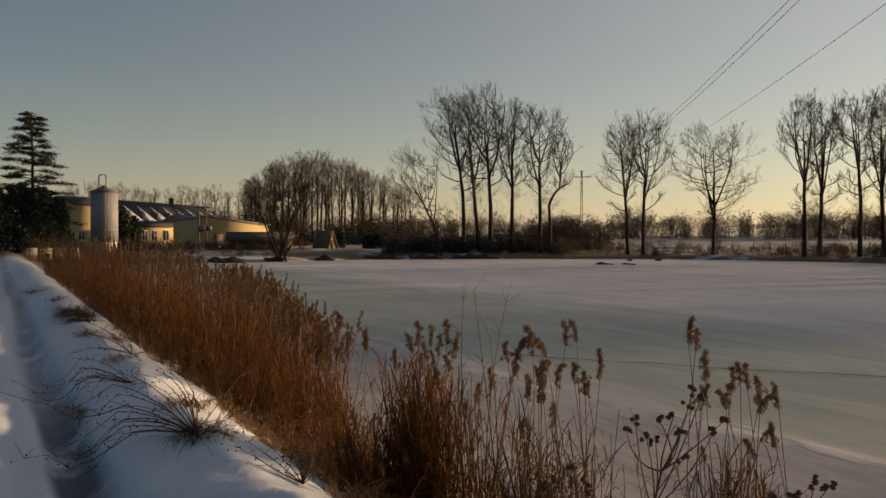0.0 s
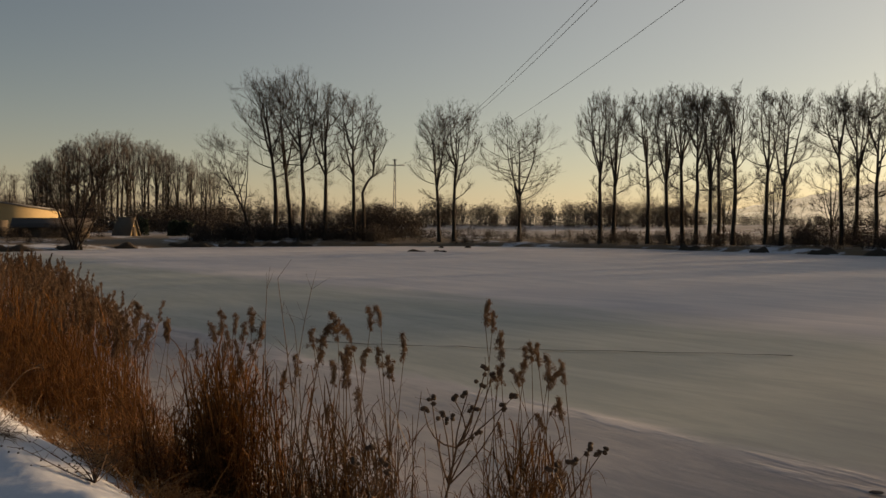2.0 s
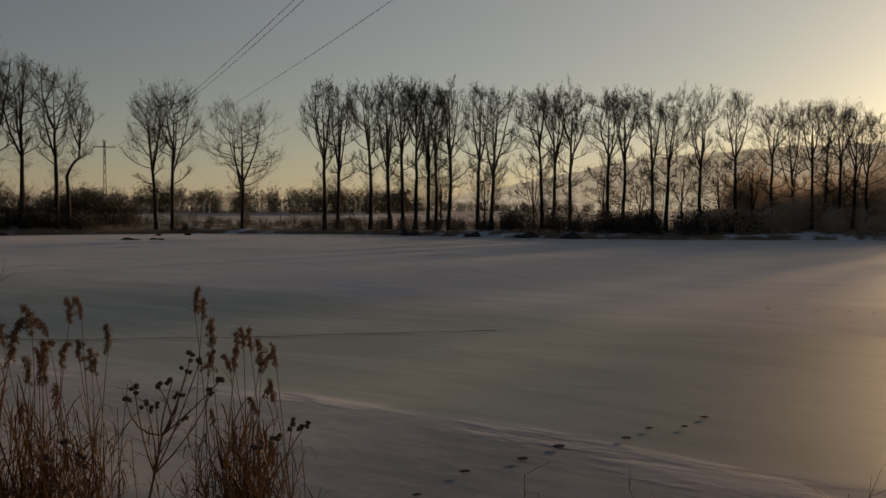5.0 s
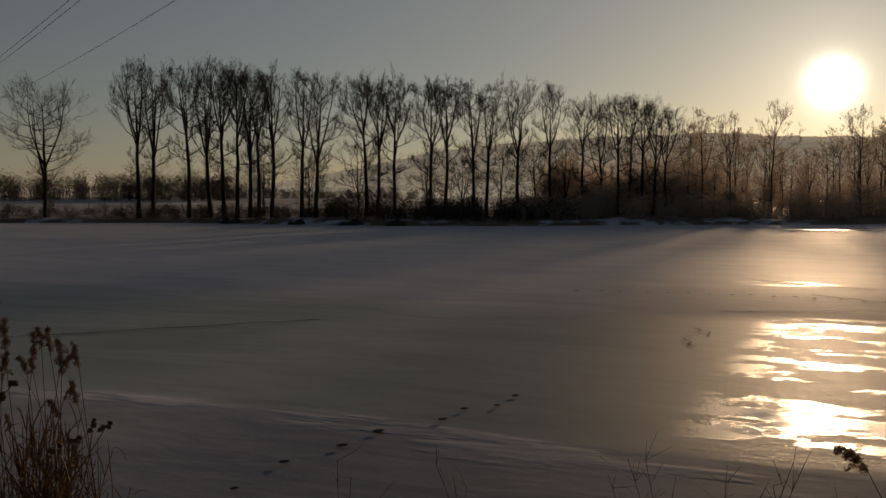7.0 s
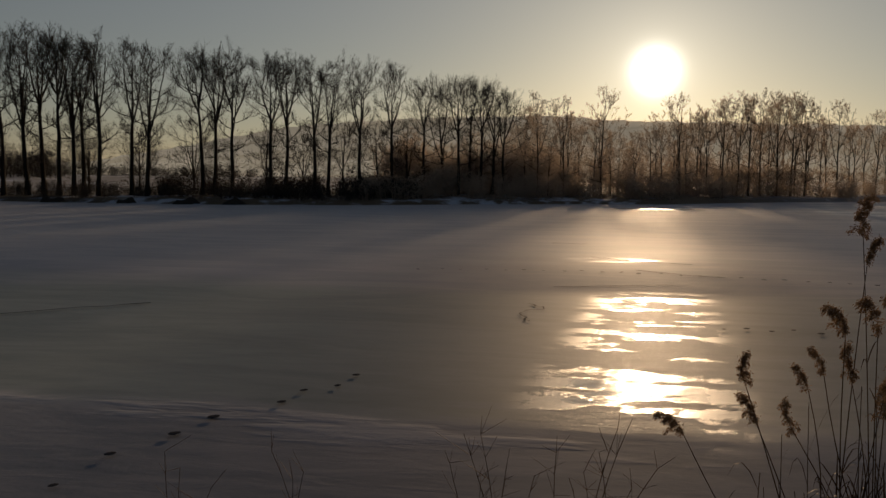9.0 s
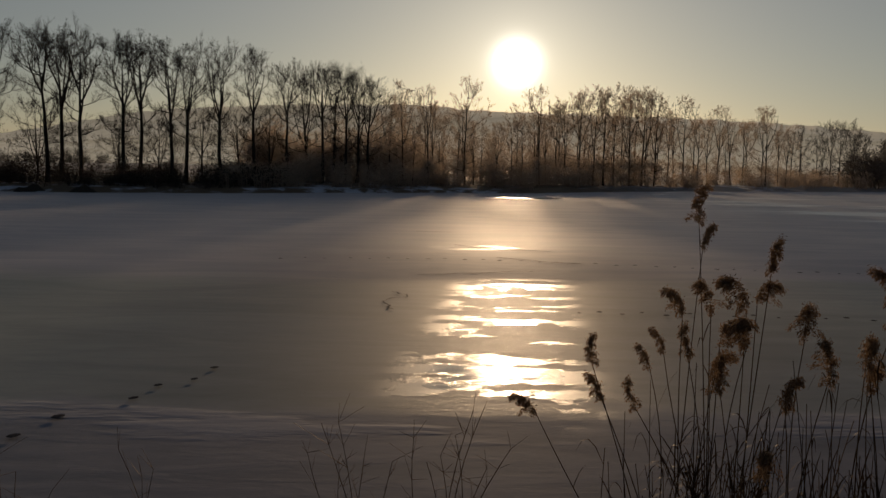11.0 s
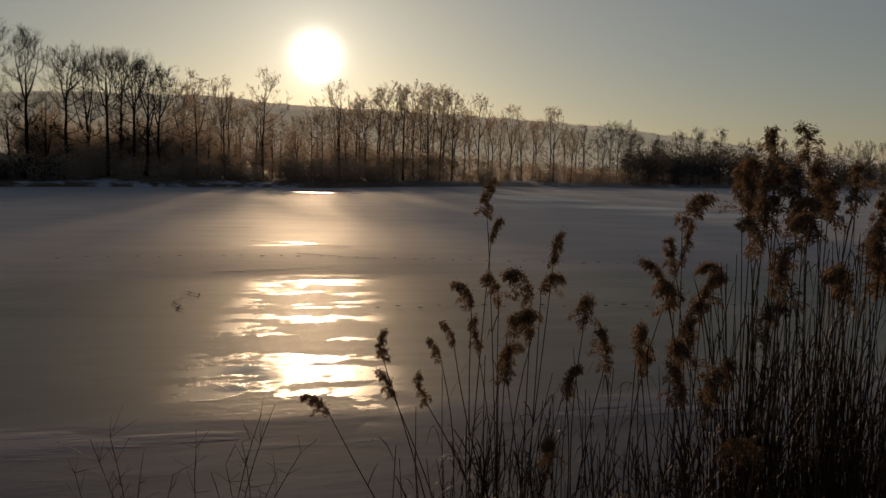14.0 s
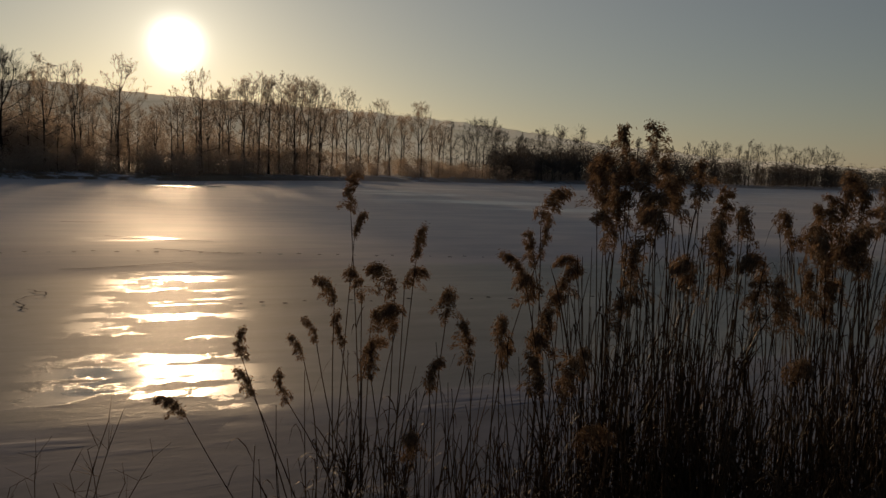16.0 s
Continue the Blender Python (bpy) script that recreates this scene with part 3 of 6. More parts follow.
            twig.add(np.stack([p, p + e * 0.4 + c, p + e, p + e * 0.4 - c], 1).reshape(-1, 3), (np.zeros((0, 3), int), np.arange(4 * len(p)).reshape(-1, 4)))
            break
        seg = (3, 1)[level]
        line, way = [p], w
        for i in range(seg):
            way = unit(way + r.normal(0, 0.20, way.shape) + np.array([0, 0, 0.12]))
            line.append(line[-1] + way * (ln / seg)[:, None])
        pts = np.stack(line, 1)
        twig.tubes(pts, rd[:, None] * np.linspace(1, 0.4, seg + 1), 3, True)
    return wood, twig


def plant_tree(name, label, x, y, wood, twig, group, bark=BARK, fine=TWIG, turn=0.0):
    ob = thing(name, label, "tree", group, pose(x, y, ground_z(x, y), 0, 0, turn))
    part("trunk", wood, bark, ob, smooth=True)
    part("crown", twig, fine, ob)
    return ob


# the tall trees along the far shore: bearing, distance behind the water's edge, top's height above the eye in degrees, seed, lean
ROW_A = [(1.43, 5, 9.5, 1, -0.09), (2.55, 7, 9.3, 2, -0.07), (3.2, 5, 9.9, 3, -0.03), (4.77, 4, 9.0, 4, 0.01), (6.7, 5, 8.75, 5, -0.02)]
ROW_B = [(12.63, 4, 7.5, 8, -0.04), (13.6, 4, 7.8, 9, 0.03), (23.6, 5, 8.4, 12, -0.02), (24.5, 6, 8.5, 13, 0.01), (26.75, 5, 8.6, 14, -0.01), (28.1, 6, 8.75, 15, -0.03),
         (29.0, 8, 8.8, 16, 0.0), (29.85, 6, 8.5, 17, -0.01), (30.7, 7, 8.6, 18, 0.0), (31.3, 9, 8.0, 19, -0.01), (32.15, 6, 8.55, 20, 0.01), (34.15, 8, 8.35, 21, 0.0), (35.1, 6, 8.5, 22, 0.03)]
ROW_C = [(38.55, 8, 8.15, 23, -0.02), (39.35, 10, 8.0, 24, 0.0), (40.5, 8, 8.1, 25, 0.02), (43.0, 9, 7.85, 26, 0.0), (43.95, 10, 7.85, 27, 0.01), (45.95, 9, 7.75, 28, -0.01), (46.85, 10, 7.75, 29, 0.02),
         (49.1, 9, 7.7, 30, 0.01), (51.25, 10, 7.45, 31, 0.0), (53.35, 10, 6.7, 32, 0.0), (54.7, 13, 6.2, 36, -0.02), (55.8, 12, 6.7, 33, 0.01), (56.5, 15, 6.6, 37, 0.0), (57.3, 13, 6.5, 34, 0.02), (58.1, 15, 6.1, 38, 0.0), (58.9, 14, 5.7, 35, 0.03)]


def far_row(rows, label, group, **kw):
    for b, back, top, seed, lean in rows:
        d = float(shore(b)) + back
        x, y = spot(b, d)
        h = 2.8 + d * math.tan(radians(top)) - ground_z(x, y)
        q = random.Random(seed)
        plant_tree("bare_tree", label, x, y, *bare_tree(seed, h, lean=lean, leaders=q.choice((2, 3, 3, 4)), split=q.uniform(0.45, 0.66), **kw), group, turn=-b)


far_row(ROW_A, "tall leafless poplar with dark trunk on the snowy shore", "tall trees on the shore", clear=0.38, wide=0.20, limbs=28)
far_row(ROW_B[:2], "leafless poplar of a close pair beyond the ice", "tall trees on the shore", clear=0.22, wide=0.23, limbs=32, shag=1.5)
far_row(ROW_B[2:], "leafless poplar in the long row beyond the ice", "row of trees beyond the lake", clear=0.31, wide=0.17, limbs=25, shag=1.5, thick=1.3)
far_row(ROW_C[:9], "leafless poplar above brushwood on the far shore", "row of trees beyond the lake", clear=0.29, wide=0.18, limbs=24, shag=1.5, thick=1.3)
far_row(ROW_C[9:], "leafless tree with a full crown at the end of the row", "row of trees beyond the lake", clear=0.22, wide=0.24, limbs=26)
for b, back, h, seed in ((31.6, 11, 8.5, 51), (34.6, 12, 8.0, 52), (38.0, 12, 9.0, 53), (42.8, 13, 8.0, 54), (45.2, 13, 7.0, 55), (47.9, 13, 8.5, 56), (50.2, 13, 8.0, 57), (52.3, 14, 8.6, 58)):
    x0, y0 = spot(b, float(shore(b)) + back)
    plant_tree("bare_tree", "low bushy leafless tree between the tall poplars", x0, y0, *bare_tree(seed, h, clear=0.12, wide=0.34, limbs=20, split=0.3, leaders=4), "row of trees beyond the lake", turn=-b)
x0, y0 = spot(-0.15, float(shore(0)) + 6)
plant_tree("bare_tree", "leafless tree with a leaning trunk and a wide crown", x0, y0, *bare_tree(41, 12.8, clear=0.25, wide=0.27, limbs=26, leaders=4, split=0.42, path=[(0, 0, 0), (-0.9, 0, 3.4), (-2.2, 0.2, 6.2), (-4.0, 0.3, 9.2)]), "tall trees on the shore")
x0, y0 = spot(7.38, float(shore(7)) + 5)
plant_tree("bare_tree", "leafless tree with a kinked trunk", x0, y0, *bare_tree(42, 15.2, clear=0.42, wide=0.15, limbs=18, leaders=2, split=0.8, path=[(0, 0, 0), (0.0, 0, 3.0), (-0.2, 0, 6.2), (0.3, 0, 7.6), (1.1, 0, 8.4), (1.3, 0, 10.2), (1.2, 0, 12.6)]), "tall trees on the shore", turn=-7.4)
x0, y0 = spot(18.08, float(shore(18)) + 4)
plant_tree("bare_tree", "solitary leafless tree with a wide forked crown", x0, y0, *bare_tree(43, 15.6, clear=0.22, wide=0.31, limbs=36, leaders=4, split=0.38, shag=1.5), "tall trees on the shore", turn=-18)

# ---- woods and brushwood beyond the lake ----


def back_trees():
    """The clump of tall trees behind the farm, and looser woods beyond."""
    kinds = []
    for n in range(6):
        wood, twig = bare_tree(200 + n, 16.0, clear=0.30, wide=0.15, limbs=18, subs=(5, 4, 4), leaders=3, split=0.5, sides=4, thick=1.8)
        kinds.append((wood.mesh("trunk", BARK, True), twig.mesh("crown", FARWOOD)))
    r = random.Random(77)
    tops = [(-13.5, 3.6), (-12.0, 4.6), (-10.5, 5.5), (-8.6, 5.6), (-6.5, 5.0), (-4.5, 4.1), (-2.6, 3.5)]
    for i in range(88):
        if i < 48:
            b, d = -13.6 + 11.2 * i / 47 + r.uniform(-0.25, 0.25), r.uniform(165, 200)
            top = float(np.interp(b, [t[0] for t in tops], [t[1] for t in tops])) * r.uniform(0.88, 1.04)
        else:
            b, d = -30 + 18 * (i - 48) / 39 + r.uniform(-0.25, 0.25), r.uniform(200, 240)
            top = r.uniform(2.7, 3.45)
        x, y = spot(b, d)
        h = 2.8 + d * math.tan(radians(top)) - ground_z(x, y)
        ob = thing("bare_tree", "leafless tree in the grey clump behind the farm" if i < 48 else "leafless tree of the hazy wood behind the farm", "tree", "clump of trees by the farm" if i < 48 else "wood behind the farm",
                   pose(x, y, ground_z(x, y), 0, 0, r.uniform(0, 360)) @ Matrix.Scale(h / 16.0, 4))
        a, c = kinds[r.randrange(6)]
        part("trunk", a, BARK, ob)
        part("crown", c, FARWOOD, ob)


def low_tree(seed, height=9.0):
    wood, twig = bare_tree(seed, height, clear=0.22, wide=0.22, limbs=10, subs=(4, 4, 3), leaders=2, sides=3, rad=0.10, thick=2.4)
    g = Geo()
    g.add(*wood.arrays())
    g.add(*twig.arrays())
    return g.arrays()


def copse(seed, height=5.0, wide=2.6, count=330):
    """A dense rounded mass of upward sprays of twigs, for woods seen from far off."""
    r = np.random.RandomState(seed)
    lobes = np.stack([r.uniform(-wide * 0.6, wide * 0.6, 5), r.uniform(-wide * 0.6, wide * 0.6, 5), r.uniform(0.45, 0.72, 5) * height], 1)
    pick = r.randint(0, 5, count)
    d = r.normal(0, 1, (count, 3))
    d /= np.sqrt((d * d).sum(1))[:, None]
    c = lobes[pick] + d * np.array([wide * 0.55, wide * 0.55, height * 0.30]) * (r.random_sample(count) ** 0.4)[:, None]
    low = r.random_sample(count) < 0.35
    c[low, 2] *= r.uniform(0.1, 0.7, low.sum())
    w = np.stack([d[:, 0] * 0.7 + r.normal(0, 0.35, count), d[:, 1] * 0.7 + r.normal(0, 0.35, count), r.uniform(-0.2, 1.0, count)], 1) * r.uniform(0.22, 0.50, count)[:, None]
    s = np.cross(w, r.normal(0, 1, (count, 3)))
    s = s / np.sqrt((s * s).sum(1))[:, None] * r.uniform(0.04, 0.09, count)[:, None]
    g = Geo()
    g.add(np.stack([c - w, c + s, c + w, c - s], 1).reshape(-1, 3), (np.zeros((0, 3), int), np.arange(4 * count).reshape(count, 4)))
    a = r.uniform(-wide, wide, (8, 2)) * 0.6
    p0 = np.concatenate([a, np.full((8, 1), -0.2)], 1)
    g.tubes(np.stack([p0, p0 * 1.15 + np.array([0, 0, height * 0.7])], 1), np.full((8, 2), 0.06), 3, True)
    return g.arrays()


def scatter(name, label, category, shapes, spots, material, seed, low, high, sink=0.0):
    r = random.Random(seed)
    g = Geo()
    for x, y in spots:
        k = r.uniform(low, high)
        m = pose(x, y, ground_z(x, y) - sink, 0, 0, r.uniform(0, 360)) @ Matrix.Diagonal((k * r.uniform(0.8, 1.3), k * r.uniform(0.8, 1.3), k * r.uniform(0.8, 1.15), 1))
        v, f = shapes[r.randrange(len(shapes))]
        g.add(turned(v, m), f)
    return single(name, g, material, label, category, kind="stuff")


def arc(seed, count, b0, b1, d0, d1):
    r = random.Random(seed)
    out = []
    for i in range(count):
        b = r.uniform(b0, b1)
        out.append(spot(b, float(shore(b)) + r.uniform(d0, d1)))
    return out


back_trees()
COPSE = [copse(360 + n, count=230) for n in range(7)]
TALL_COPSE = [copse(380 + n, 8.0, 3.2, 500) for n in range(6)]
FAR_COPSE = [copse(390 + n, 12.5, 3.6, 1000) for n in range(5)]
THIN = [low_tree(340 + n) for n in range(6)]
scatter("brushwood", "bare brown brushwood along the far shore", "bushes", COPSE, arc(1, 120, -4, 9.5, 2, 12), HEDGE, 2, 0.25, 0.6)
scatter("brushwood", "low brushwood along the snowy shore", "bushes", COPSE, arc(61, 60, 8, 24, 1, 9), HEDGE, 62, 0.10, 0.28)
scatter("brushwood", "dark undergrowth at the foot of the clump of trees", "bushes", COPSE, arc(65, 110, -13.5, -1.5, 50, 78), HEDGE, 66, 0.6, 1.2)
scatter("brushwood", "low scrub patches in the snowy field", "bushes", COPSE, arc(63, 120, -26, -10.5, 1, 38), HEDGE, 64, 0.10, 0.30)
scatter("brushwood", "bare brown brushwood under the row of trees", "bushes", COPSE, arc(3, 190, 22, 52, 1.5, 9), HEDGE, 4, 0.15, 0.38)
scatter("brushwood", "dark hedge in front of the farm", "bushes", COPSE, arc(73, 80, -21.5, -9.6, 20, 27), HEDGE, 74, 0.22, 0.34)
scatter("brushwood", "low brown scrub in the snowy field behind the trees", "bushes", COPSE, arc(67, 170, 8, 37, 9, 26), HEDGE, 68, 0.12, 0.36)
scatter("brushwood", "dark tangle of tall bushes beside the tall trees", "bushes", TALL_COPSE, arc(75, 46, 4.6, 11.2, 10, 26), HEDGE, 76, 0.42, 0.68)
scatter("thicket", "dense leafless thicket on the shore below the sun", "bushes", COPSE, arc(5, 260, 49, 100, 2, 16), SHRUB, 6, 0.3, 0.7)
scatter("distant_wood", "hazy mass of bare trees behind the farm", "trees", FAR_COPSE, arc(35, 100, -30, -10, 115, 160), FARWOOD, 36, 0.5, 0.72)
scatter("distant_hedge", "dark hedge beyond the snowy field", "trees", THIN, arc(19, 40, -4, 40, 150, 230), HEDGE, 20, 0.5, 0.9)
scatter("distant_hedge", "dense dark hedge and copses beyond the snowy field", "bushes", TALL_COPSE, arc(41, 240, -6, 30, 115, 165), HEDGE, 42, 0.50, 1.10)
scatter("distant_hedge", "low dark hedge far beyond the row of trees", "bushes", COPSE, arc(43, 120, 26, 42, 170, 260), HEDGE, 44, 0.5, 0.9)
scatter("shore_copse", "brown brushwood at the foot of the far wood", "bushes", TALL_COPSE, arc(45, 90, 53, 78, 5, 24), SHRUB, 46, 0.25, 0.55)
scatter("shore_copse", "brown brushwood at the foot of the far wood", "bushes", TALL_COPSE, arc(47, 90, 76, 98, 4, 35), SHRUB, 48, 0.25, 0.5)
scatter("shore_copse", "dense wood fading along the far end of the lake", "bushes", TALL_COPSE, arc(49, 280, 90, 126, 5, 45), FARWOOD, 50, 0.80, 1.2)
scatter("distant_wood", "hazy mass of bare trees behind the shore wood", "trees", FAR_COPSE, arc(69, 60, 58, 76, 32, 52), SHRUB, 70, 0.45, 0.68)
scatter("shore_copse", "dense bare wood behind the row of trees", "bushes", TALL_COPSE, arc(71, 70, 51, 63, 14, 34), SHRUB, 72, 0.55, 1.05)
scatter("shore_copse", "brown brushwood among the row of trees", "bushes", COPSE, arc(51, 120, 36, 53, 3, 18), HEDGE, 52, 0.3, 0.6)
scatter("shore_copse", "brown scrub along the shore below the tall trees", "bushes", COPSE, arc(53, 70, -4, 9, 3, 16), HEDGE, 54, 0.3, 0.6)

# tops of the far wood above the eye, in degrees by bearing
WOOD_B = [58, 60, 62, 64, 66, 68.5, 71, 73, 75, 77.5, 80, 84, 88, 92, 98, 105, 112, 126]
WOOD_E = [5.2, 5.3, 5.2, 4.9, 4.6, 4.6, 4.9, 5.2, 5.3, 5.2, 4.8, 4.2, 3.7, 3.2, 2.75, 2.6, 2.7, 2.6]


def wood_trees():
    """Bare trees of the far wood, each with a trunk and a crown, of a few kinds."""
    kinds = []
    for n in range(8):
        q = random.Random(700 + n)
        slim = n % 2
        wood, twig = bare_tree(700 + n, 12.0, clear=0.20 if slim else 0.12, wide=0.19 if slim else 0.27, limbs=20, subs=(5, 4, 7), leaders=1 + n % 3, split=q.uniform(0.35, 0.5), sides=4, rad=0.12, thick=1.1, slip=0.014, shag=2.0, dome=True)
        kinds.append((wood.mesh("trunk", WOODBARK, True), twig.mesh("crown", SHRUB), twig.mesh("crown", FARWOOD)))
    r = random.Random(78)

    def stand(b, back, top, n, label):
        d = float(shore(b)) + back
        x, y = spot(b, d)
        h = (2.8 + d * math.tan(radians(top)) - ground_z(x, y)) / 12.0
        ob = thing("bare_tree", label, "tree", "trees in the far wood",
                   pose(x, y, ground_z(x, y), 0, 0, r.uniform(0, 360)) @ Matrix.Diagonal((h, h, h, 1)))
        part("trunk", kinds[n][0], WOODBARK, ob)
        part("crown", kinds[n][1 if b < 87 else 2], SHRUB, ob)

    for i in range(100):
        b = 59.5 + 52 * i / 99 + r.uniform(-0.35, 0.35)
        top = float(np.interp(b, WOOD_B, WOOD_E)) * r.uniform(0.62, 1.03)
        stand(b, r.uniform(6, 34), top, r.randrange(8), "bare grey-brown tree in the hazy far wood")
    for b, top in ((65.5, 6.0), (61.2, 5.7), (63.0, 5.4), (70.6, 5.5), (73.3, 5.3), (75.6, 5.6), (76.6, 5.4), (74.2, 5.5), (74.9, 5.3), (77.4, 5.4), (78.2, 5.0)):
        stand(b, 9, top, (0, 2, 4, 6)[int(b * 10) % 4], "tall leafless tree with a rounded crown above the far wood")


wood_trees()

# ---- reeds ----


def bent(start, end, bow, steps):
    """A curve from start to end that bows sideways."""
    a, b, c = np.array(start, float), np.array(end, float), np.array(bow, float)
    t = np.linspace(0, 1, steps + 1)[:, None]
    return a + (b - a) * t + c * (t * (1 - t) * 4)


def plume(r, geo, foot, way, size, locks, hairs, upright=False):
    """A reed plume: an axis that leaves foot along way and nods, with feathery locks that arch off it to one side and hang, long below and short at the tip."""
    q = np.random.RandomState(r.randrange(1 << 30))
    az = r.choice((2.0, 2.4, 2.8, 5.2, 5.7)) + r.gauss(0, 0.5)
    over = np.array([math.cos(az), math.sin(az), 0.0])
    nod = r.choice((0.25, 0.6, 0.9, 1.15, 1.4) if size > 0.30 else (0.1, 0.22, 0.35, 0.55)) * r.uniform(0.85, 1.15)
    nod = 0.22 if upright else nod
    pts, p, w = [np.array(foot, float)], np.array(foot, float), np.array(way, float)
    for i in range(8):
        w = w + over * 0.10 * nod * (0.3 + i * 0.36) - np.array([0, 0, 0.04 * nod * i])
        w /= np.linalg.norm(w)
        p = p + w * size * 0.86 / 8
        pts.append(p.copy())
    pts = np.array(pts)
    geo.tube(pts, np.linspace(0.003, 0.001, 9), 3)
    f = ((np.arange(locks) + q.uniform(0.1, 0.9, locks)) / locks) ** 0.9
    i = np.minimum((f * 8).astype(int), 7)
    at = pts[i] + (pts[i + 1] - pts[i]) * (f * 8 - i)[:, None]
    d = pts[i + 1] - pts[i]
    d /= np.sqrt((d * d).sum(1))[:, None]
    one = min(1.0, nod)
    slack = 1.0 if size > 0.30 else 0.55
    out = q.normal(0, 0.50 - 0.20 * one, (locks, 3)) * np.array([1, 1, 0.2]) * slack + over * 0.55 * one * slack
    ln = size * (0.58 - 0.38 * f) * q.uniform(0.7, 1.2, locks)
    mid = at + (d * 0.42 + out * 0.42) * ln[:, None]
    end = mid + (out * 0.42 + d * 0.10 + np.array([0, 0, -0.40 - 0.25 * one])) * ln[:, None]
    n = locks * hairs
    par = np.repeat(np.arange(locks), hairs)
    t = q.random_sample(n)[:, None] ** 0.85
    c = at[par] * (1 - t) ** 2 + 2 * mid[par] * t * (1 - t) + end[par] * t * t
    c = c + q.normal(0, 1, (n, 3)) * (0.042 * size * (0.25 + np.sin(math.pi * np.minimum(1, t * 0.9 + 0.05))))
    u = 2 * (mid - at)[par] * (1 - t) + 2 * (end - mid)[par] * t
    u = u / np.maximum(np.sqrt((u * u).sum(1)), 1e-6)[:, None] + q.normal(0, 0.22, (n, 3)) - np.array([0, 0, 0.15])
    u = u * (q.uniform(0.036, 0.066, n) * size * math.sqrt(40 / hairs))[:, None]
    s = np.cross(u, q.normal(0, 1, (n, 3)))
    s = s / np.maximum(np.sqrt((s * s).sum(1)), 1e-9)[:, None] * (q.uniform(0.010, 0.018, n) * size * math.sqrt(40 / hairs))[:, None]
    geo.add(np.stack([c - u, c + s, c + u, c - s], 1).reshape(-1, 3), (np.zeros((0, 3), int), np.arange(4 * n).reshape(-1, 4)))


def leaf_shape(r, geo, at, az, length):
    """A long dry leaf that stands off the stem and hangs at the end."""
    o = np.array([math.cos(az), math.sin(az), 0])
    up, hang = r.uniform(0.9, 1.7), r.uniform(0.3, 1.2)
    t = np.linspace(0, 1, 5)
    pts = np.array(at) + o * (length * 0.5 * t)[:, None] + np.array([0, 0, 1.0]) * (length * (up * t * 0.7 - hang * t * t))[:, None]
    side = np.array([-o[1], o[0], r.uniform(-0.5, 0.5)])
    geo.ribbon(pts, np.array([0.005, 0.009, 0.008, 0.006, 0.001]) * r.uniform(0.7, 1.3), side / np.linalg.norm(side))


def reed(seed, tip, size=0.27, fine=95, lean=None, stem=(0.0048, 0.0022), straw=None, group="reeds at the water's edge", label="dry brown reed with a nodding feathery plume"):
    """One reed whose plume starts just under tip; a thing with stem, leaves and plume."""
    r = random.Random(seed)
    lean = lean or (r.gauss(0, 0.13), r.gauss(0, 0.13))
    fx, fy = tip[0] + lean[0], tip[1] + lean[1]
    z = max(ground_z(fx, fy), -0.02)
    ob = thing("reed", label, "reed", group, pose(fx, fy, z))
    upright = tip[2] > 2.72
    neck = np.array([tip[0] - fx, tip[1] - fy, tip[2] - z - size * (0.90 if upright else 0.70)])
    bow = (r.gauss(0, 0.05), r.gauss(0, 0.05), 0)
    pts = bent((0, 0, -0.05), neck, bow, 8)
    g = Geo()
    g.tube(pts, np.linspace(*stem, 9), 5)
    part("stem", g, straw or REED_STEM, ob, smooth=True)
    way = pts[-1] - pts[-2]
    g = Geo()
    plume(r, g, neck, way / np.linalg.norm(way), size, 11 if size < 0.25 else 15, fine, upright)
    part("plume", g, BACKLIT_PLUME if straw else PLUME, ob)
    for n in range(r.randint(2, 4)):
        f = r.uniform(0.2, 0.7)
        g = Geo()
        leaf_shape(r, g, pts[int(f * 8)], r.uniform(0, 6.28), r.uniform(0.22, 0.45))
        part("leaf", g, straw or REED_LEAF, ob)
    return ob


CLUMP_A = [(-0.20, 6.82, 2.04), (-0.10, 6.94, 2.00), (0.03, 6.82, 2.05), (-0.04, 6.51, 1.98), (-0.13, 6.69, 1.91), (-0.25, 7.13, 1.91), (0.07, 6.82, 1.94), (-0.41, 7.12, 1.78)]
CLUMP_B = [(0.65, 5.96, 2.10), (0.76, 6.07, 2.04), (0.52, 5.98, 2.03), (0.88, 5.94, 2.14), (0.96, 5.92, 2.17), (1.10, 5.78, 1.95), (0.70, 5.84, 1.87), (0.60, 5.79, 1.81), (0.92, 5.75, 1.89), (1.02, 5.91, 1.79), (0.86, 6.24, 1.80), (0.50, 5.98, 1.88), (0.52, 6.58, 1.92), (0.75, 6.56, 1.80)]
CLUMP_C = [(1.60, 5.37, 2.23), (1.67, 5.46, 2.15), (1.70, 5.34, 2.00), (1.90, 5.27, 1.96), (1.85, 5.29, 1.92), (2.00, 5.41, 1.92), (2.01, 5.23, 1.86), (2.05, 5.03, 1.86), (1.99, 5.23, 1.78), (2.04, 5.03, 1.61), (1.75, 5.61, 1.75), (1.98, 5.71, 1.73)]
CLUMP_D = [(7.07, 0.58, 2.65), (6.10, -0.05, 2.34), (6.19, 0.10, 2.14), (6.03, 0.50, 2.02), (6.16, 0.33, 2.05), (6.07, 0.25, 1.87), (6.19, 0.09, 1.86), (5.60, -0.30, 2.04), (6.00, 0.61, 1.71), (5.38, 0.94, 1.73), (5.40, 0.87, 1.50), (5.21, 0.60, 1.52), (5.81, 0.19, 1.57), (6.06, 0.30, 1.59), (5.34, -0.23, 1.63), (6.01, 1.53, 1.17), (5.07, -0.16, 1.32)]
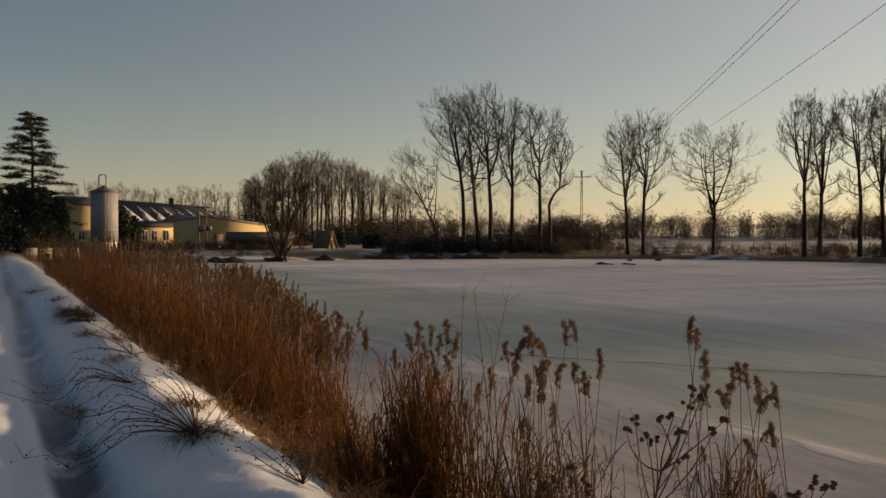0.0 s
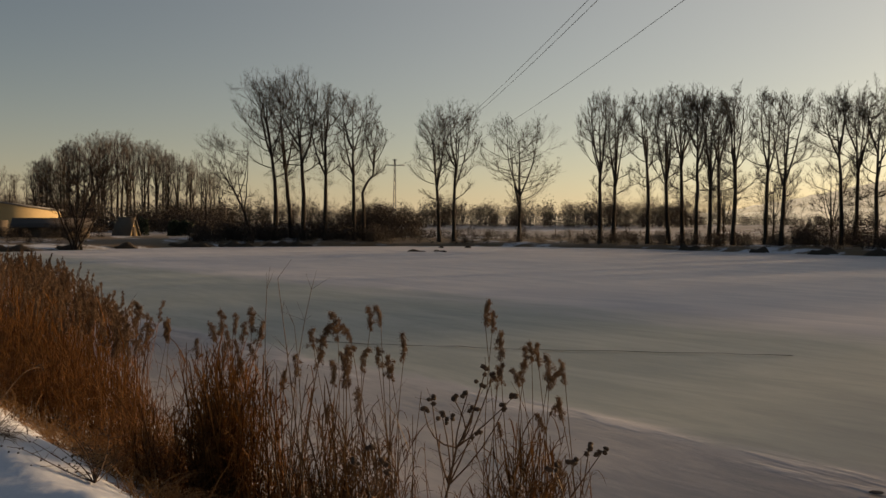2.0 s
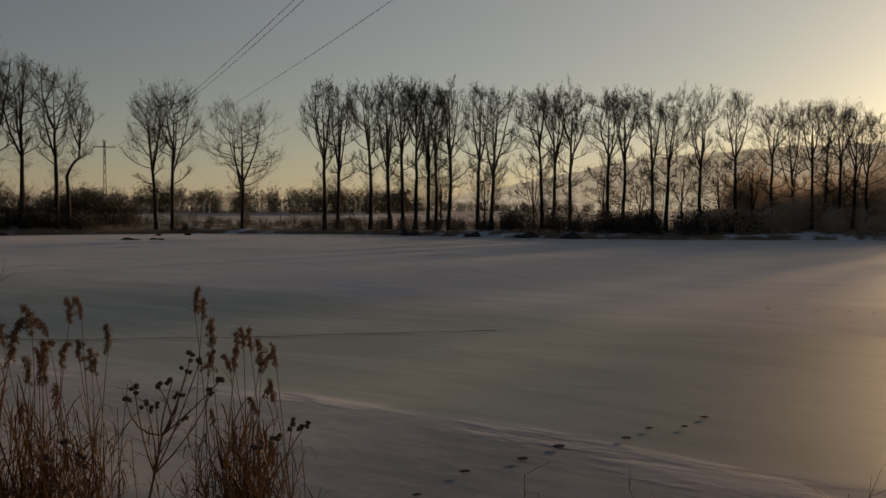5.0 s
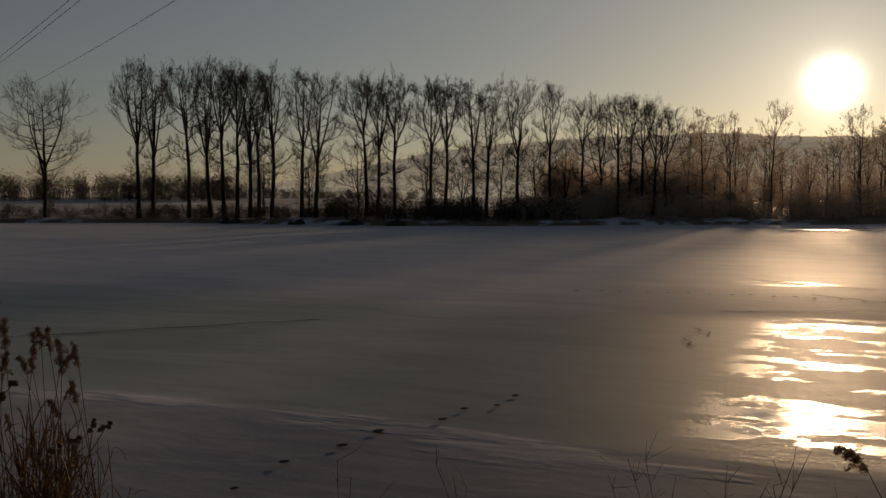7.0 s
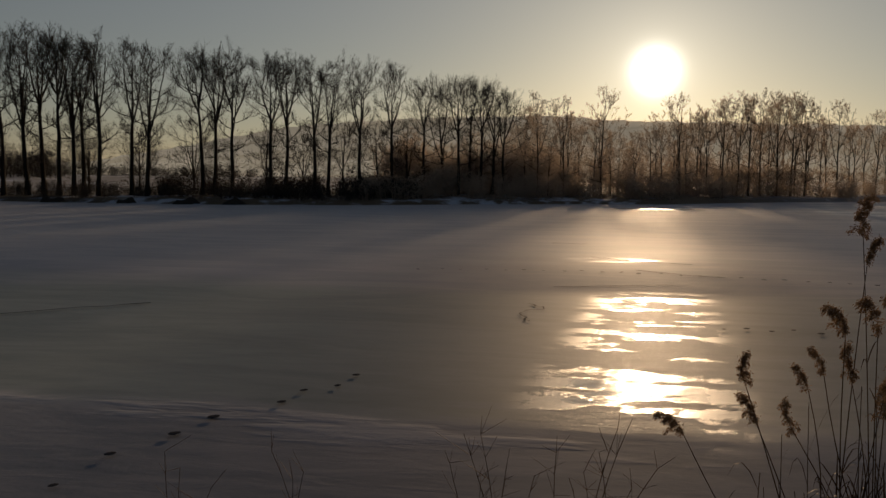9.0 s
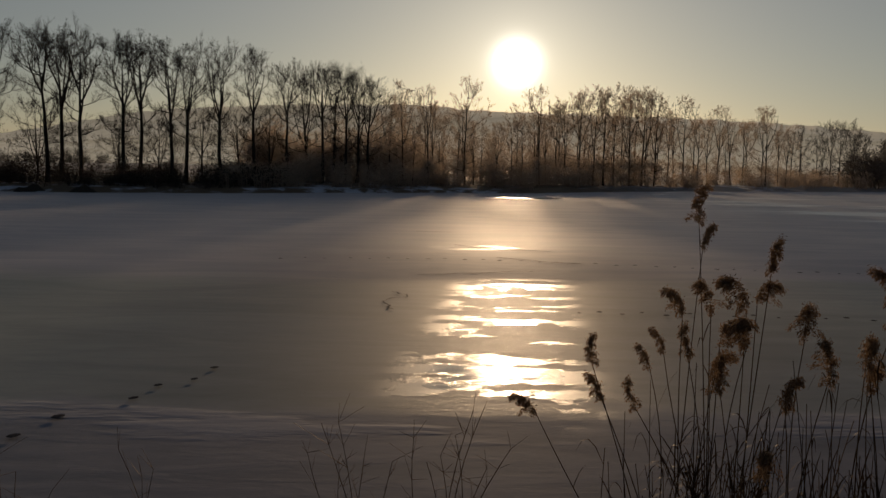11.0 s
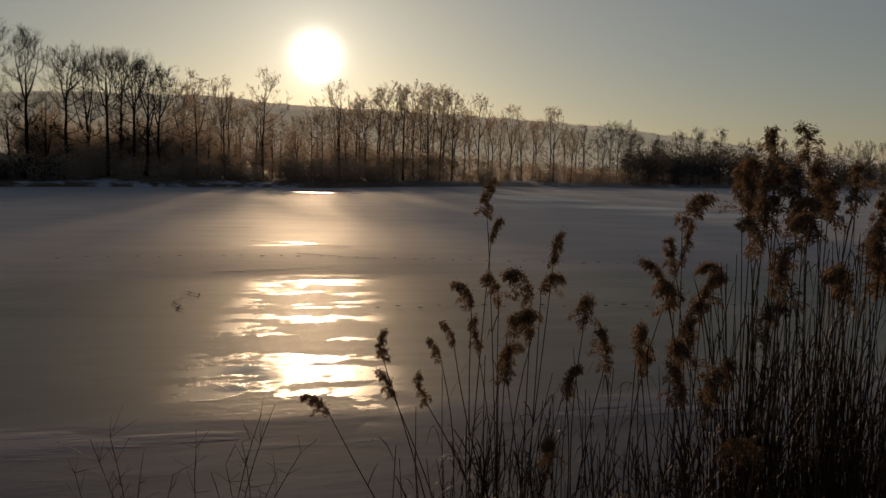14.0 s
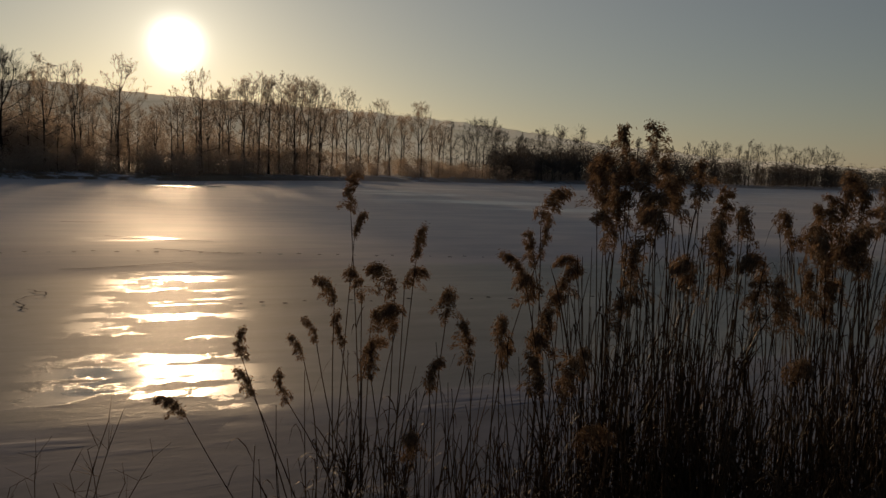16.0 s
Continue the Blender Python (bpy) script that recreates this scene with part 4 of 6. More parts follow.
CLUMP_E = [(5.90, -0.89, 2.69), (5.90, -0.87, 2.35), (5.80, -0.86, 2.19), (6.12, -1.20, 2.29), (5.89, -1.03, 2.16), (5.65, -0.91, 2.03), (5.41, -0.63, 1.94), (5.41, -0.44, 1.82), (5.41, -0.65, 1.79), (5.50, -0.86, 1.91), (5.39, -0.95, 1.90), (4.89, -1.00, 1.74), (5.00, -0.89, 1.74), (5.37, -1.16, 1.77), (6.11, -1.33, 2.64)]
CLUMP_F = [(5.70, -1.40, 3.10), (5.67, -1.58, 3.14), (5.87, -1.30, 2.94), (5.98, -1.26, 2.87), (5.70, -1.37, 2.80), (5.42, -1.49, 2.87), (5.65, -1.67, 2.92), (5.46, -1.80, 2.90), (5.39, -1.69, 2.81), (5.58, -1.96, 2.75), (5.54, -2.09, 2.66), (5.25, -2.16, 2.46), (5.18, -1.39, 2.71), (5.15, -1.55, 2.70), (5.45, -1.31, 2.56), (5.19, -1.35, 2.38), (5.34, -1.85, 2.59), (5.32, -1.96, 2.40), (5.18, -2.06, 2.19), (5.14, -2.18, 2.18), (5.12, -1.72, 2.41), (5.20, -1.27, 2.11)]
CLUMP_G = [(5.56, -2.68, 2.87), (5.58, -2.62, 2.73), (5.51, -2.79, 2.72), (5.50, -2.38, 2.60), (5.63, -2.51, 2.57), (5.35, -2.48, 2.55), (5.30, -2.61, 2.56), (5.25, -2.74, 2.50), (5.37, -2.44, 2.25), (5.33, -2.53, 2.19), (5.46, -2.91, 2.15), (5.81, -2.76, 2.46), (5.72, -2.97, 2.79), (5.13, -2.33, 1.89)]
COMPANIONS = {0: 5, 1: 9, 2: 6, 3: 4, 4: 4, 5: 4, 6: 3}     # shorter reeds that stand among the tall ones of each clump
for c, (clump, size) in enumerate(((CLUMP_A, 0.21), (CLUMP_B, 0.215), (CLUMP_C, 0.20), (CLUMP_D, 0.33), (CLUMP_E, 0.33), (CLUMP_F, 0.36), (CLUMP_G, 0.36))):
    q = random.Random(900 + c)
    mates = []
    for n in range(COMPANIONS[c]):
        x0, y0, z0 = q.choice(clump[:14])
        mates.append((x0 + q.gauss(0, 0.10), y0 + q.gauss(0, 0.10), z0 - q.uniform(0.10, 0.45)))
    for i, tip in enumerate(clump + mates):
        lean = (0.05, -0.32 - 0.02 * i) if clump is CLUMP_D and i in (8, 9, 10, 11, 15) else None
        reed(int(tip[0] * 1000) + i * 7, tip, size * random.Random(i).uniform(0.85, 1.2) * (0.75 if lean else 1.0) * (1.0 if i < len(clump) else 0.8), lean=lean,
             **(dict(stem=(0.0056, 0.003), straw=SHADED_REED, label="tall reed with a heavy nodding plume, straw coloured as shaded") if size > 0.25 else {}))


def bed_reed(seed, height, size, fine, leaves):
    """A simpler reed for the thick beds, at the origin: straw with leaves, and plume."""
    r = random.Random(seed)
    straw, top = Geo(), Geo()
    neck = np.array([r.gauss(0, 0.10), r.gauss(0, 0.10), height])
    pts = bent((0, 0, -0.1), neck, (r.gauss(0, 0.04), r.gauss(0, 0.04), 0), 4)
    straw.tube(pts, np.linspace(0.0055, 0.0025, 5), 3)
    for n in range(leaves):
        f = r.uniform(0.12, 0.95)
        i = int(f * 4)
        leaf_shape(r, straw, pts[i] + (pts[min(i + 1, 4)] - pts[i]) * (f * 4 - i), r.uniform(0, 6.28), r.uniform(0.2, 0.5))
    if fine:
        w = pts[-1] - pts[-2]
        plume(r, top, neck, w / np.linalg.norm(w), size, 6, fine)
    return straw.arrays(), (top.arrays() if fine else None)


def reed_bed(label, seed, kinds, spots, straw_look=REED_LEAF):
    """Thick reeds that nobody could count: one mesh of straw and leaves, one of plumes."""
    r = random.Random(seed)
    straw, top = Geo(), Geo()
    for x, y, h in spots:
        a, b = kinds[r.randrange(len(kinds))]
        m = pose(x, y, max(ground_z(x, y), -0.03), r.gauss(0, 4), r.gauss(0, 4), r.uniform(0, 360)) @ Matrix.Diagonal((1, 1, h, 1))
        straw.add(turned(a[0], m), a[1])
        if b:
            top.add(turned(b[0], m), b[1])
    bed = tagged(new("reed_bed", straw.mesh("reed_bed", straw_look)), label, "reeds", kind="stuff")
    if top.v:
        part("plume", top, PLUME, bed)
    return bed


def along(u, s):
    """Ground coordinates from the length along the dike and the way out from it."""
    return BANK[0] * s - BANK[1] * u, BANK[1] * s + BANK[0] * u


TALL = [bed_reed(500 + n, 1.0, 0.17, 16, 5) for n in range(8)]
STRAW = [bed_reed(540 + n, 1.0, 0.0, 0, 2) for n in range(6)]
BARE = [bed_reed(520 + n, 1.0, 0.0, 0, 9) for n in range(6)]
BUSHY = [bed_reed(580 + n, 1.0, 0.0, 0, 24) for n in range(6)]


def rim(u):
    """How far the thick reeds reach out over the ice, along the dike."""
    return float(np.interp(u, [6, 9.2, 12.2, 15, 24, 50], [2.85, 3.6, 4.1, 4.65, 6.0, 6.2]))


def bed_spots(seed, count, u0, u1, s0, s1, h0, h1):
    r = random.Random(seed)
    out = []
    for i in range(count):
        u = u0 + (u1 - u0) * r.random() ** 1.25
        k = 0.5 + 0.5 * float(swell(u, 0, 3.0))
        s = s0 + (min(s1, rim(u) if u > 5.6 else s1) + 0.3 * k - s0) * r.random()
        x, y = along(u, s)
        out.append((x, y, r.uniform(h0, h1) * float(np.interp(u, [8.4, 10.5, 17], [0.66, 0.76, 1.0])) if u > 7 else r.uniform(h0, h1)))
    return out


reed_bed("thick bed of orange-brown reeds along the dike", 1, TALL, bed_spots(21, 1250, 9.4, 48, 2.4, 6.2, 1.35, 1.95))
reed_bed("leafy dry reed stalks in the thick bed", 2, BUSHY, bed_spots(22, 1500, 8.9, 46, 2.1, 5.6, 0.6, 1.5))
reed_bed("clump of orange dry reed stalks", 3, BARE, bed_spots(23, 240, 5.4, 6.1, 2.85, 3.35, 0.5, 1.35))
reed_bed("low dry reeds at the end of the thick bed", 19, BARE, bed_spots(38, 260, 6.1, 9.0, 2.5, 3.6, 0.3, 0.85))
reed_bed("thin dry reed stalks and leaves by the ice", 4, STRAW + BARE, bed_spots(24, 50, 4.2, 5.4, 3.1, 3.9, 0.5, 1.3), BROWN_REED)
reed_bed("thin dry reed stalks and leaves by the ice", 5, BARE, bed_spots(25, 40, 3.35, 3.9, 3.95, 4.4, 0.5, 1.2), BROWN_REED)
HEADS = [bed_reed(560 + n, 1.0, 0.24, 32, 3) for n in range(8)]


def rim_spots(seed, count, u0, u1):
    """Reeds on the bed's edge towards the lake."""
    r = random.Random(seed)
    out = []
    for i in range(count):
        u = u0 + (u1 - u0) * r.random()
        x, y = along(u, rim(u) + 0.3 * (0.5 + 0.5 * float(swell(u, 0, 3.0))) + r.uniform(-0.5, 0.12))
        out.append((x, y, r.uniform(1.25, 1.75) * float(np.interp(u, [8.4, 10.5, 17], [0.72, 0.8, 1.0]))))
    return out


reed_bed("brown reeds with heavy plumes on the bed's edge", 15, HEADS, rim_spots(41, 300, 8.7, 24.0))
R7 = random.Random(71)
for i in range(46):
    u = 8.6 + 12.5 * (i / 46) ** 1.2
    x0, y0 = along(u, rim(u) + R7.uniform(-0.45, 0.28))
    reed(3000 + i, (x0, y0, max(ground_z(x0, y0), 0) + R7.uniform(1.2, 1.62) * float(np.interp(u, [8.6, 11, 17], [0.92, 1.0, 1.18]))), R7.uniform(0.23, 0.29), fine=46,
         group="reeds on the bed's edge", label="brown reed with a ragged plume on the edge of the bed")
reed_bed("distant reeds along the dike", 6, TALL, bed_spots(26, 350, 40, 90, 2.6, 6.0, 1.5, 2.1))


def around(seed, count, x0, x1, y0, y1, h0, h1):
    r = random.Random(seed)
    return [(r.uniform(x0, x1), r.uniform(y0, y1), r.uniform(h0, h1)) for i in range(count)]


reed_bed("dense clump of leafy brown reeds", 16, BUSHY, around(35, 34, -0.28, 0.06, 6.45, 7.0, 0.75, 1.4))
reed_bed("low leafy skirt of orange-brown reeds", 24, BUSHY, around(44, 36, -0.80, 0.36, 6.2, 7.0, 0.35, 0.85))
reed_bed("leafy brown reeds around the plumes", 17, BUSHY, around(36, 48, 0.45, 1.0, 5.7, 6.2, 0.5, 1.15), BROWN_REED)
reed_bed("dense leafy tuft of brown reeds by the ice", 18, BUSHY, around(37, 62, 1.66, 2.1, 5.0, 5.5, 0.5, 1.25), BROWN_REED)
reed_bed("dry reed stalks in the tall clump, coloured as shaded", 7, STRAW, around(27, 40, 5.0, 6.2, -0.5, 0.7, 0.5, 1.6), SHADED_REED)
reed_bed("dry reed stalks in the tall clump, coloured as shaded", 8, STRAW, around(28, 60, 4.9, 6.1, -1.2, -0.4, 0.6, 1.7), SHADED_REED)
reed_bed("dry reed stalks in the tall clump, coloured as shaded", 9, STRAW, around(29, 200, 4.9, 6.0, -2.05, -1.15, 0.8, 2.3), SHADED_REED)
reed_bed("dry reed stalks in the tall clump, coloured as shaded", 10, STRAW, around(30, 210, 4.9, 6.2, -3.5, -2.4, 0.8, 2.3), SHADED_REED)
reed_bed("low dry stalks and leaves at the foot of the tall reeds, coloured as shaded", 11, STRAW, around(31, 700, 4.2, 5.7, -3.9, -1.05, 0.45, 1.25), SHADED_REED)
reed_bed("low dry stalks and leaves at the foot of the tall reeds, coloured as shaded", 12, STRAW, around(32, 110, 4.7, 5.8, -1.1, 0.5, 0.4, 1.1), SHADED_REED)
reed_bed("tangle of dry leaves under the tall reeds, coloured as shaded", 13, BARE, around(33, 560, 4.0, 5.4, -3.9, -1.0, 0.35, 0.8), SHADED_REED)
reed_bed("tangle of dry leaves under the tall reeds, coloured as shaded", 14, BARE, around(34, 110, 4.4, 5.5, -1.0, 0.3, 0.3, 0.7), SHADED_REED)

reed_bed("dense dry leaves among the tall reeds, coloured as shaded", 20, BUSHY, around(39, 90, 5.0, 5.9, -2.3, -1.2, 0.6, 1.75), SHADED_REED)
reed_bed("dense dry leaves among the tall reeds, coloured as shaded", 21, BUSHY, around(40, 45, 5.0, 5.9, -3.3, -2.4, 0.6, 1.6), SHADED_REED)
reed_bed("dense dry leaves among the tall reeds, coloured as shaded", 22, BUSHY, around(42, 26, 5.0, 5.8, -1.1, -0.5, 0.5, 1.2), SHADED_REED)
reed_bed("dense dry leaves among the tall reeds, coloured as shaded", 23, BUSHY, around(43, 18, 5.6, 6.2, 0.0, 0.5, 0.5, 1.1), SHADED_REED)

# ---- the farm beyond the lake ----


def house(name, label, b, dist, turn, long, deep, eave, ridge, wall, roof=TILE, doors=(), panes=(), dormers=0, snow=False, chimney=False):
    """A gabled building: walls, roof slabs, windows with frames and sills, doors, dormers. Its long front faces -y before the turn."""
    x, y = spot(b, dist)
    ob = thing(name, label, "building", "", pose(x, y, ground_z(x, y) - 0.1, 0, 0, turn))
    L, D = long / 2, deep / 2
    g = Geo()
    g.add([(-L, -D, 0), (L, -D, 0), (L, D, 0), (-L, D, 0), (-L, -D, eave), (L, -D, eave), (L, D, eave), (-L, D, eave), (-L, 0, ridge - 0.15), (L, 0, ridge - 0.15)],
          [(0, 1, 5, 4), (2, 3, 7, 6), (3, 0, 4, 7), (1, 2, 6, 5), (4, 8, 7), (5, 6, 9)])
    part("wall", g, wall, ob)
    slope = (ridge - eave) / D
    for side in (-1, 1):
        g = Geo()
        e, o = D + 0.5, L + 0.4
        za, zb = ridge + 0.05, eave - 0.5 * slope + 0.05
        v = [(-o, 0, za), (o, 0, za), (o, side * e, zb), (-o, side * e, zb)]
        v += [(p[0], p[1], p[2] - 0.18) for p in v]
        g.add(v, [(0, 1, 2, 3), (7, 6, 5, 4), (0, 4, 5, 1), (1, 5, 6, 2), (2, 6, 7, 3), (3, 7, 4, 0)])
        part("roof", g, SNOWCAP if snow else roof, ob)
    for px, pz, w, h in panes:
        g = Geo()
        for lo, hi in (((px - w / 2 - 0.08, pz - 0.08), (px - w / 2, pz + h + 0.08)), ((px + w / 2, pz - 0.08), (px + w / 2 + 0.08, pz + h + 0.08)),
                       ((px - w / 2, pz - 0.08), (px + w / 2, pz)), ((px - w / 2, pz + h), (px + w / 2, pz + h + 0.08)), ((px - 0.03, pz), (px + 0.03, pz + h))):
            g.box((lo[0], -D - 0.06, lo[1]), (hi[0], -D + 0.02, hi[1]))
        win = part("window", g, WHITEWASH, ob)
        g = Geo()
        g.box((px - w / 2, -D - 0.02, pz), (px + w / 2, -D + 0.05, pz + h))
        part("pane", g, GLASS, win)
    for px, w, h in doors:
        g = Geo()
        g.box((px - w / 2, -D - 0.05, 0.05), (px + w / 2, -D + 0.03, h))
        part("door", g, TIMBER, ob)
    for n in range(dormers):
        cx = -L + long * (n + 0.6) / dormers
        g = Geo()
        y0, z0 = -D * 0.80, eave + slope * D * 0.20
        w, h = 0.9, 1.35
        back = y0 + h / slope
        g.add([(cx - w, y0, z0), (cx + w, y0, z0), (cx, y0, z0 + h), (cx, back, z0 + h), (cx - w, y0 + 0.05, z0 - 0.05), (cx + w, y0 + 0.05, z0 - 0.05)],
              [(0, 1, 2), (0, 2, 3), (1, 3, 2), (4, 0, 3), (5, 3, 1)])
        part("dormer", g, roof, ob)
        g = Geo()
        half = 0.28 * long / dormers
        px0 = cx + 0.5 * long / dormers
        rows = [(px0 + o, yy, ridge - slope * abs(yy) + 0.07) for yy in (-D * 0.92, -D * 0.25) for o in (-half * (0.1 if yy > -D * 0.5 else 1.0), half * (0.1 if yy > -D * 0.5 else 1.0))]
        rows += [(p[0], p[1], p[2] + 0.06) for p in rows]
        g.add(rows, [(4, 5, 7, 6), (0, 1, 5, 4), (1, 3, 7, 5), (3, 2, 6, 7), (2, 0, 4, 6)])
        part("snow_patch", g, SNOWCAP, ob, "white snow lying between the dormers")
    if chimney:
        g = Geo()
        g.box((L * 0.4 - 0.35, -0.35, ridge - 0.6), (L * 0.4 + 0.35, 0.35, ridge + 1.0))
        g.box((L * 0.4 - 0.42, -0.42, ridge + 1.0), (L * 0.4 + 0.42, 0.42, ridge + 1.12))
        part("chimney", g, TILE, ob)
    return ob


house("farmhouse", "tall house with a dark roof and a sunlit yellow gable", -23.7, 150, 58, 7.6, 8, 7.0, 8.2, PLASTER, panes=((-2.4, 1.2, 1.0, 1.3), (2.4, 1.2, 1.0, 1.3)))
house("barn", "long barn with a dark snow-striped roof behind the pine", -26.9, 172, 50, 30, 10, 4.6, 9.0, WHITEWASH, dormers=10)
house("stable", "long stable with a dark roof and snowy dormers", -19.5, 170, 78, 40, 10, 3.8, 8.0, PLASTER, dormers=9, panes=((-1.2, 1.0, 0.9, 1.3), (0.8, 1.0, 0.9, 1.3), (2.8, 1.0, 0.9, 1.3), (5.2, 1.0, 0.9, 1.3)), doors=((-4.0, 1.4, 2.1),), chimney=True)
house("cottage", "sunlit yellow cottage end with small windows", -19.4, 146, 52, 6.6, 3, 3.5, 3.9, PLASTER, panes=((-2.2, 1.1, 1.0, 1.5), (-0.5, 1.1, 1.0, 1.5), (1.7, 1.1, 1.0, 1.5)))
house("workshop", "low grey rendered workshop, wall and roof coloured as in shade", -17.2, 160, 80, 10, 8.6, 3.2, 5.4, DULL, roof=DULL)
house("shed", "low dark timber shed by the shore", -12.4, 116, 8, 8.4, 4, 1.6, 2.5, TIMBER, roof=TILE, doors=((1.5, 0.9, 1.5),))


def lean_to():
    """A shed with a single-pitch roof that falls away from its near corner; its lit wall looks to the sun."""
    x, y = spot(-15.9, 128)
    ob = thing("cattle_shed", "cattle shed with a sunlit pale yellow wall and sloping roof", "building", "", pose(x, y, ground_z(x, y) - 0.1, 0, 0, 44))
    L, D, z0, z1, z2 = 10.5, 11.0, 4.7, 3.5, 4.2
    g = Geo()
    g.add([(0, 0, 0), (L, 0, 0), (L, D, 0), (0, D, 0), (0, 0, z0), (L, 0, z1), (L, D, z1 - 0.5), (0, D, z2)], [(0, 1, 5, 4), (1, 2, 6, 5), (2, 3, 7, 6), (3, 0, 4, 7)])
    part("wall", g, PLASTER, ob)
    g = Geo()
    v = [(-0.3, -0.3, z0 + 0.06), (L + 0.4, -0.3, z1 + 0.03), (L + 0.4, D + 0.3, z1 - 0.49), (-0.3, D + 0.3, z2 + 0.03)]
    g.add(v + [(p[0], p[1], p[2] + 0.2) for p in v], [(3, 2, 1, 0), (4, 5, 6, 7), (0, 1, 5, 4), (1, 2, 6, 5), (2, 3, 7, 6), (3, 0, 4, 7)])
    part("roof", g, DULL, ob, "dull grey-brown sheet roof")
    g = Geo()
    g.box((1.0, -0.05, 0.05), (2.6, 0.03, 2.2))
    part("door", g, TIMBER, ob)
    for k in range(3):
        g = Geo()
        g.box((4.0 + 2.0 * k, -0.05, 1.6), (4.9 + 2.0 * k, 0.03, 2.3))
        part("window", g, GLASS, ob)


lean_to()


def a_frame():
    """The little tent-shaped hut on the shore."""
    x, y = spot(-8.1, 121)
    ob = thing("hut", "small tent-shaped hut with a sunlit yellow front", "hut", "", pose(x, y, ground_z(x, y), 0, 0, 62))
    g = Geo()
    g.add([(-1.1, -1.2, 0), (1.1, -1.2, 0), (0, -1.2, 2.5), (-1.1, 1.2, 0), (1.1, 1.2, 0), (0, 1.2, 2.5)], [(0, 1, 2), (4, 3, 5), (0, 3, 4, 1)])
    part("wall", g, PLASTER, ob)
    for s in (-1, 1):
        g = Geo()
        v = [(0, -1.45, 2.62), (0, 1.45, 2.62), (s * 1.3, 1.45, -0.1), (s * 1.3, -1.45, -0.1)]
        v += [(p[0] - s * 0.10, p[1], p[2] - 0.05) for p in v]
        g.add(v, [(0, 1, 2, 3), (7, 6, 5, 4), (0, 4, 5, 1), (1, 5, 6, 2), (2, 6, 7, 3), (3, 7, 4, 0)])
        part("roof", g, TIMBER, ob)
    # dark slab in place of the open doorway's shade
    g = Geo()
    g.box((-0.35, -1.26, 0.0), (0.35, -1.18, 1.25))
    part("door", g, DARK, ob, "dark slab standing for the shaded doorway")


a_frame()


def silo():
    x, y = spot(-22.25, 105)
    ob = thing("silo", "grey-white steel silo with a cone roof and a bent pipe", "silo", "", pose(x, y, ground_z(x, y)))
    g = Geo()
    g.tube([(0, 0, 1.3), (0, 0, 7.15)], [1.52, 1.52], 28, True)
    for z in (2.7, 4.2, 5.7):
        g.tube([(0, 0, z), (0, 0, z + 0.10)], [1.55, 1.55], 28)
    part("tank", g, SILO, ob, smooth=False)
    g = Geo()
    g.tube([(0, 0, 7.1), (0, 0, 7.2), (0, 0, 7.75), (0, 0, 7.95)], [1.68, 1.68, 0.35, 0.3], 28, True)
    part("roof", g, STEEL, ob, "dark grey metal cone roof")
    g = Geo()
    g.tube([(0.25, 0, 7.7), (0.25, 0, 9.0), (0.1, 0, 9.2), (-0.45, 0, 9.2), (-0.62, 0, 9.05), (-0.62, 0, 7.5)], [0.09] * 6, 8)
    part("pipe", g, STEEL, ob, "thin bent filling pipe")
    g = Geo()
    g.tube([(0, 0, -0.2), (0, 0, 1.3)], [1.38, 1.38], 24, True)
    part("plinth", g, WHITEWASH, ob, "low rendered plinth")
    g = Geo()
    for s in (-0.2, 0.2):
        g.tube([(1.62 * 0.5 + s * 0.8, -1.62 * 0.86, 0.2), (1.62 * 0.5 + s * 0.8, -1.62 * 0.86, 7.2)], [0.025, 0.025], 4)
    for i in range(20):
        z = 0.5 + i * 0.34
        g.tube([(0.65, -1.39, z), (0.97, -1.39, z)], [0.018, 0.018], 4)
    part("ladder", g, STEEL, ob)


silo()


def pole_pair():
    x, y = spot(-16.2, 126)
    ob = thing("transformer_pole", "twin-pole electricity transformer with a steel box", "electricity pole", "", pose(x, y, ground_z(x, y)))
    for s in (-0.55, 0.55):
        g = Geo()
        g.tube([(s, 0, -0.3), (s, 0, 6.4)], [0.14, 0.10], 8, True)
        part("post", g, TIMBER, ob)
    g = Geo()
    g.box((-1.0, -0.08, 5.9), (1.6, 0.08, 6.05))
    part("crossarm", g, STEEL, ob)
    g = Geo()
    g.box((-0.5, -0.35, 2.4), (0.5, 0.35, 3.4))
    g.box((0.6, -0.2, 2.6), (1.3, 0.2, 3.3))
    part("transformer", g, STEEL, ob)


pole_pair()

# the power line that crosses the lake
POLE_A, POLE_B = Vector((24.76, 147.94, 0)), Vector((8.0, -20.0, 0))


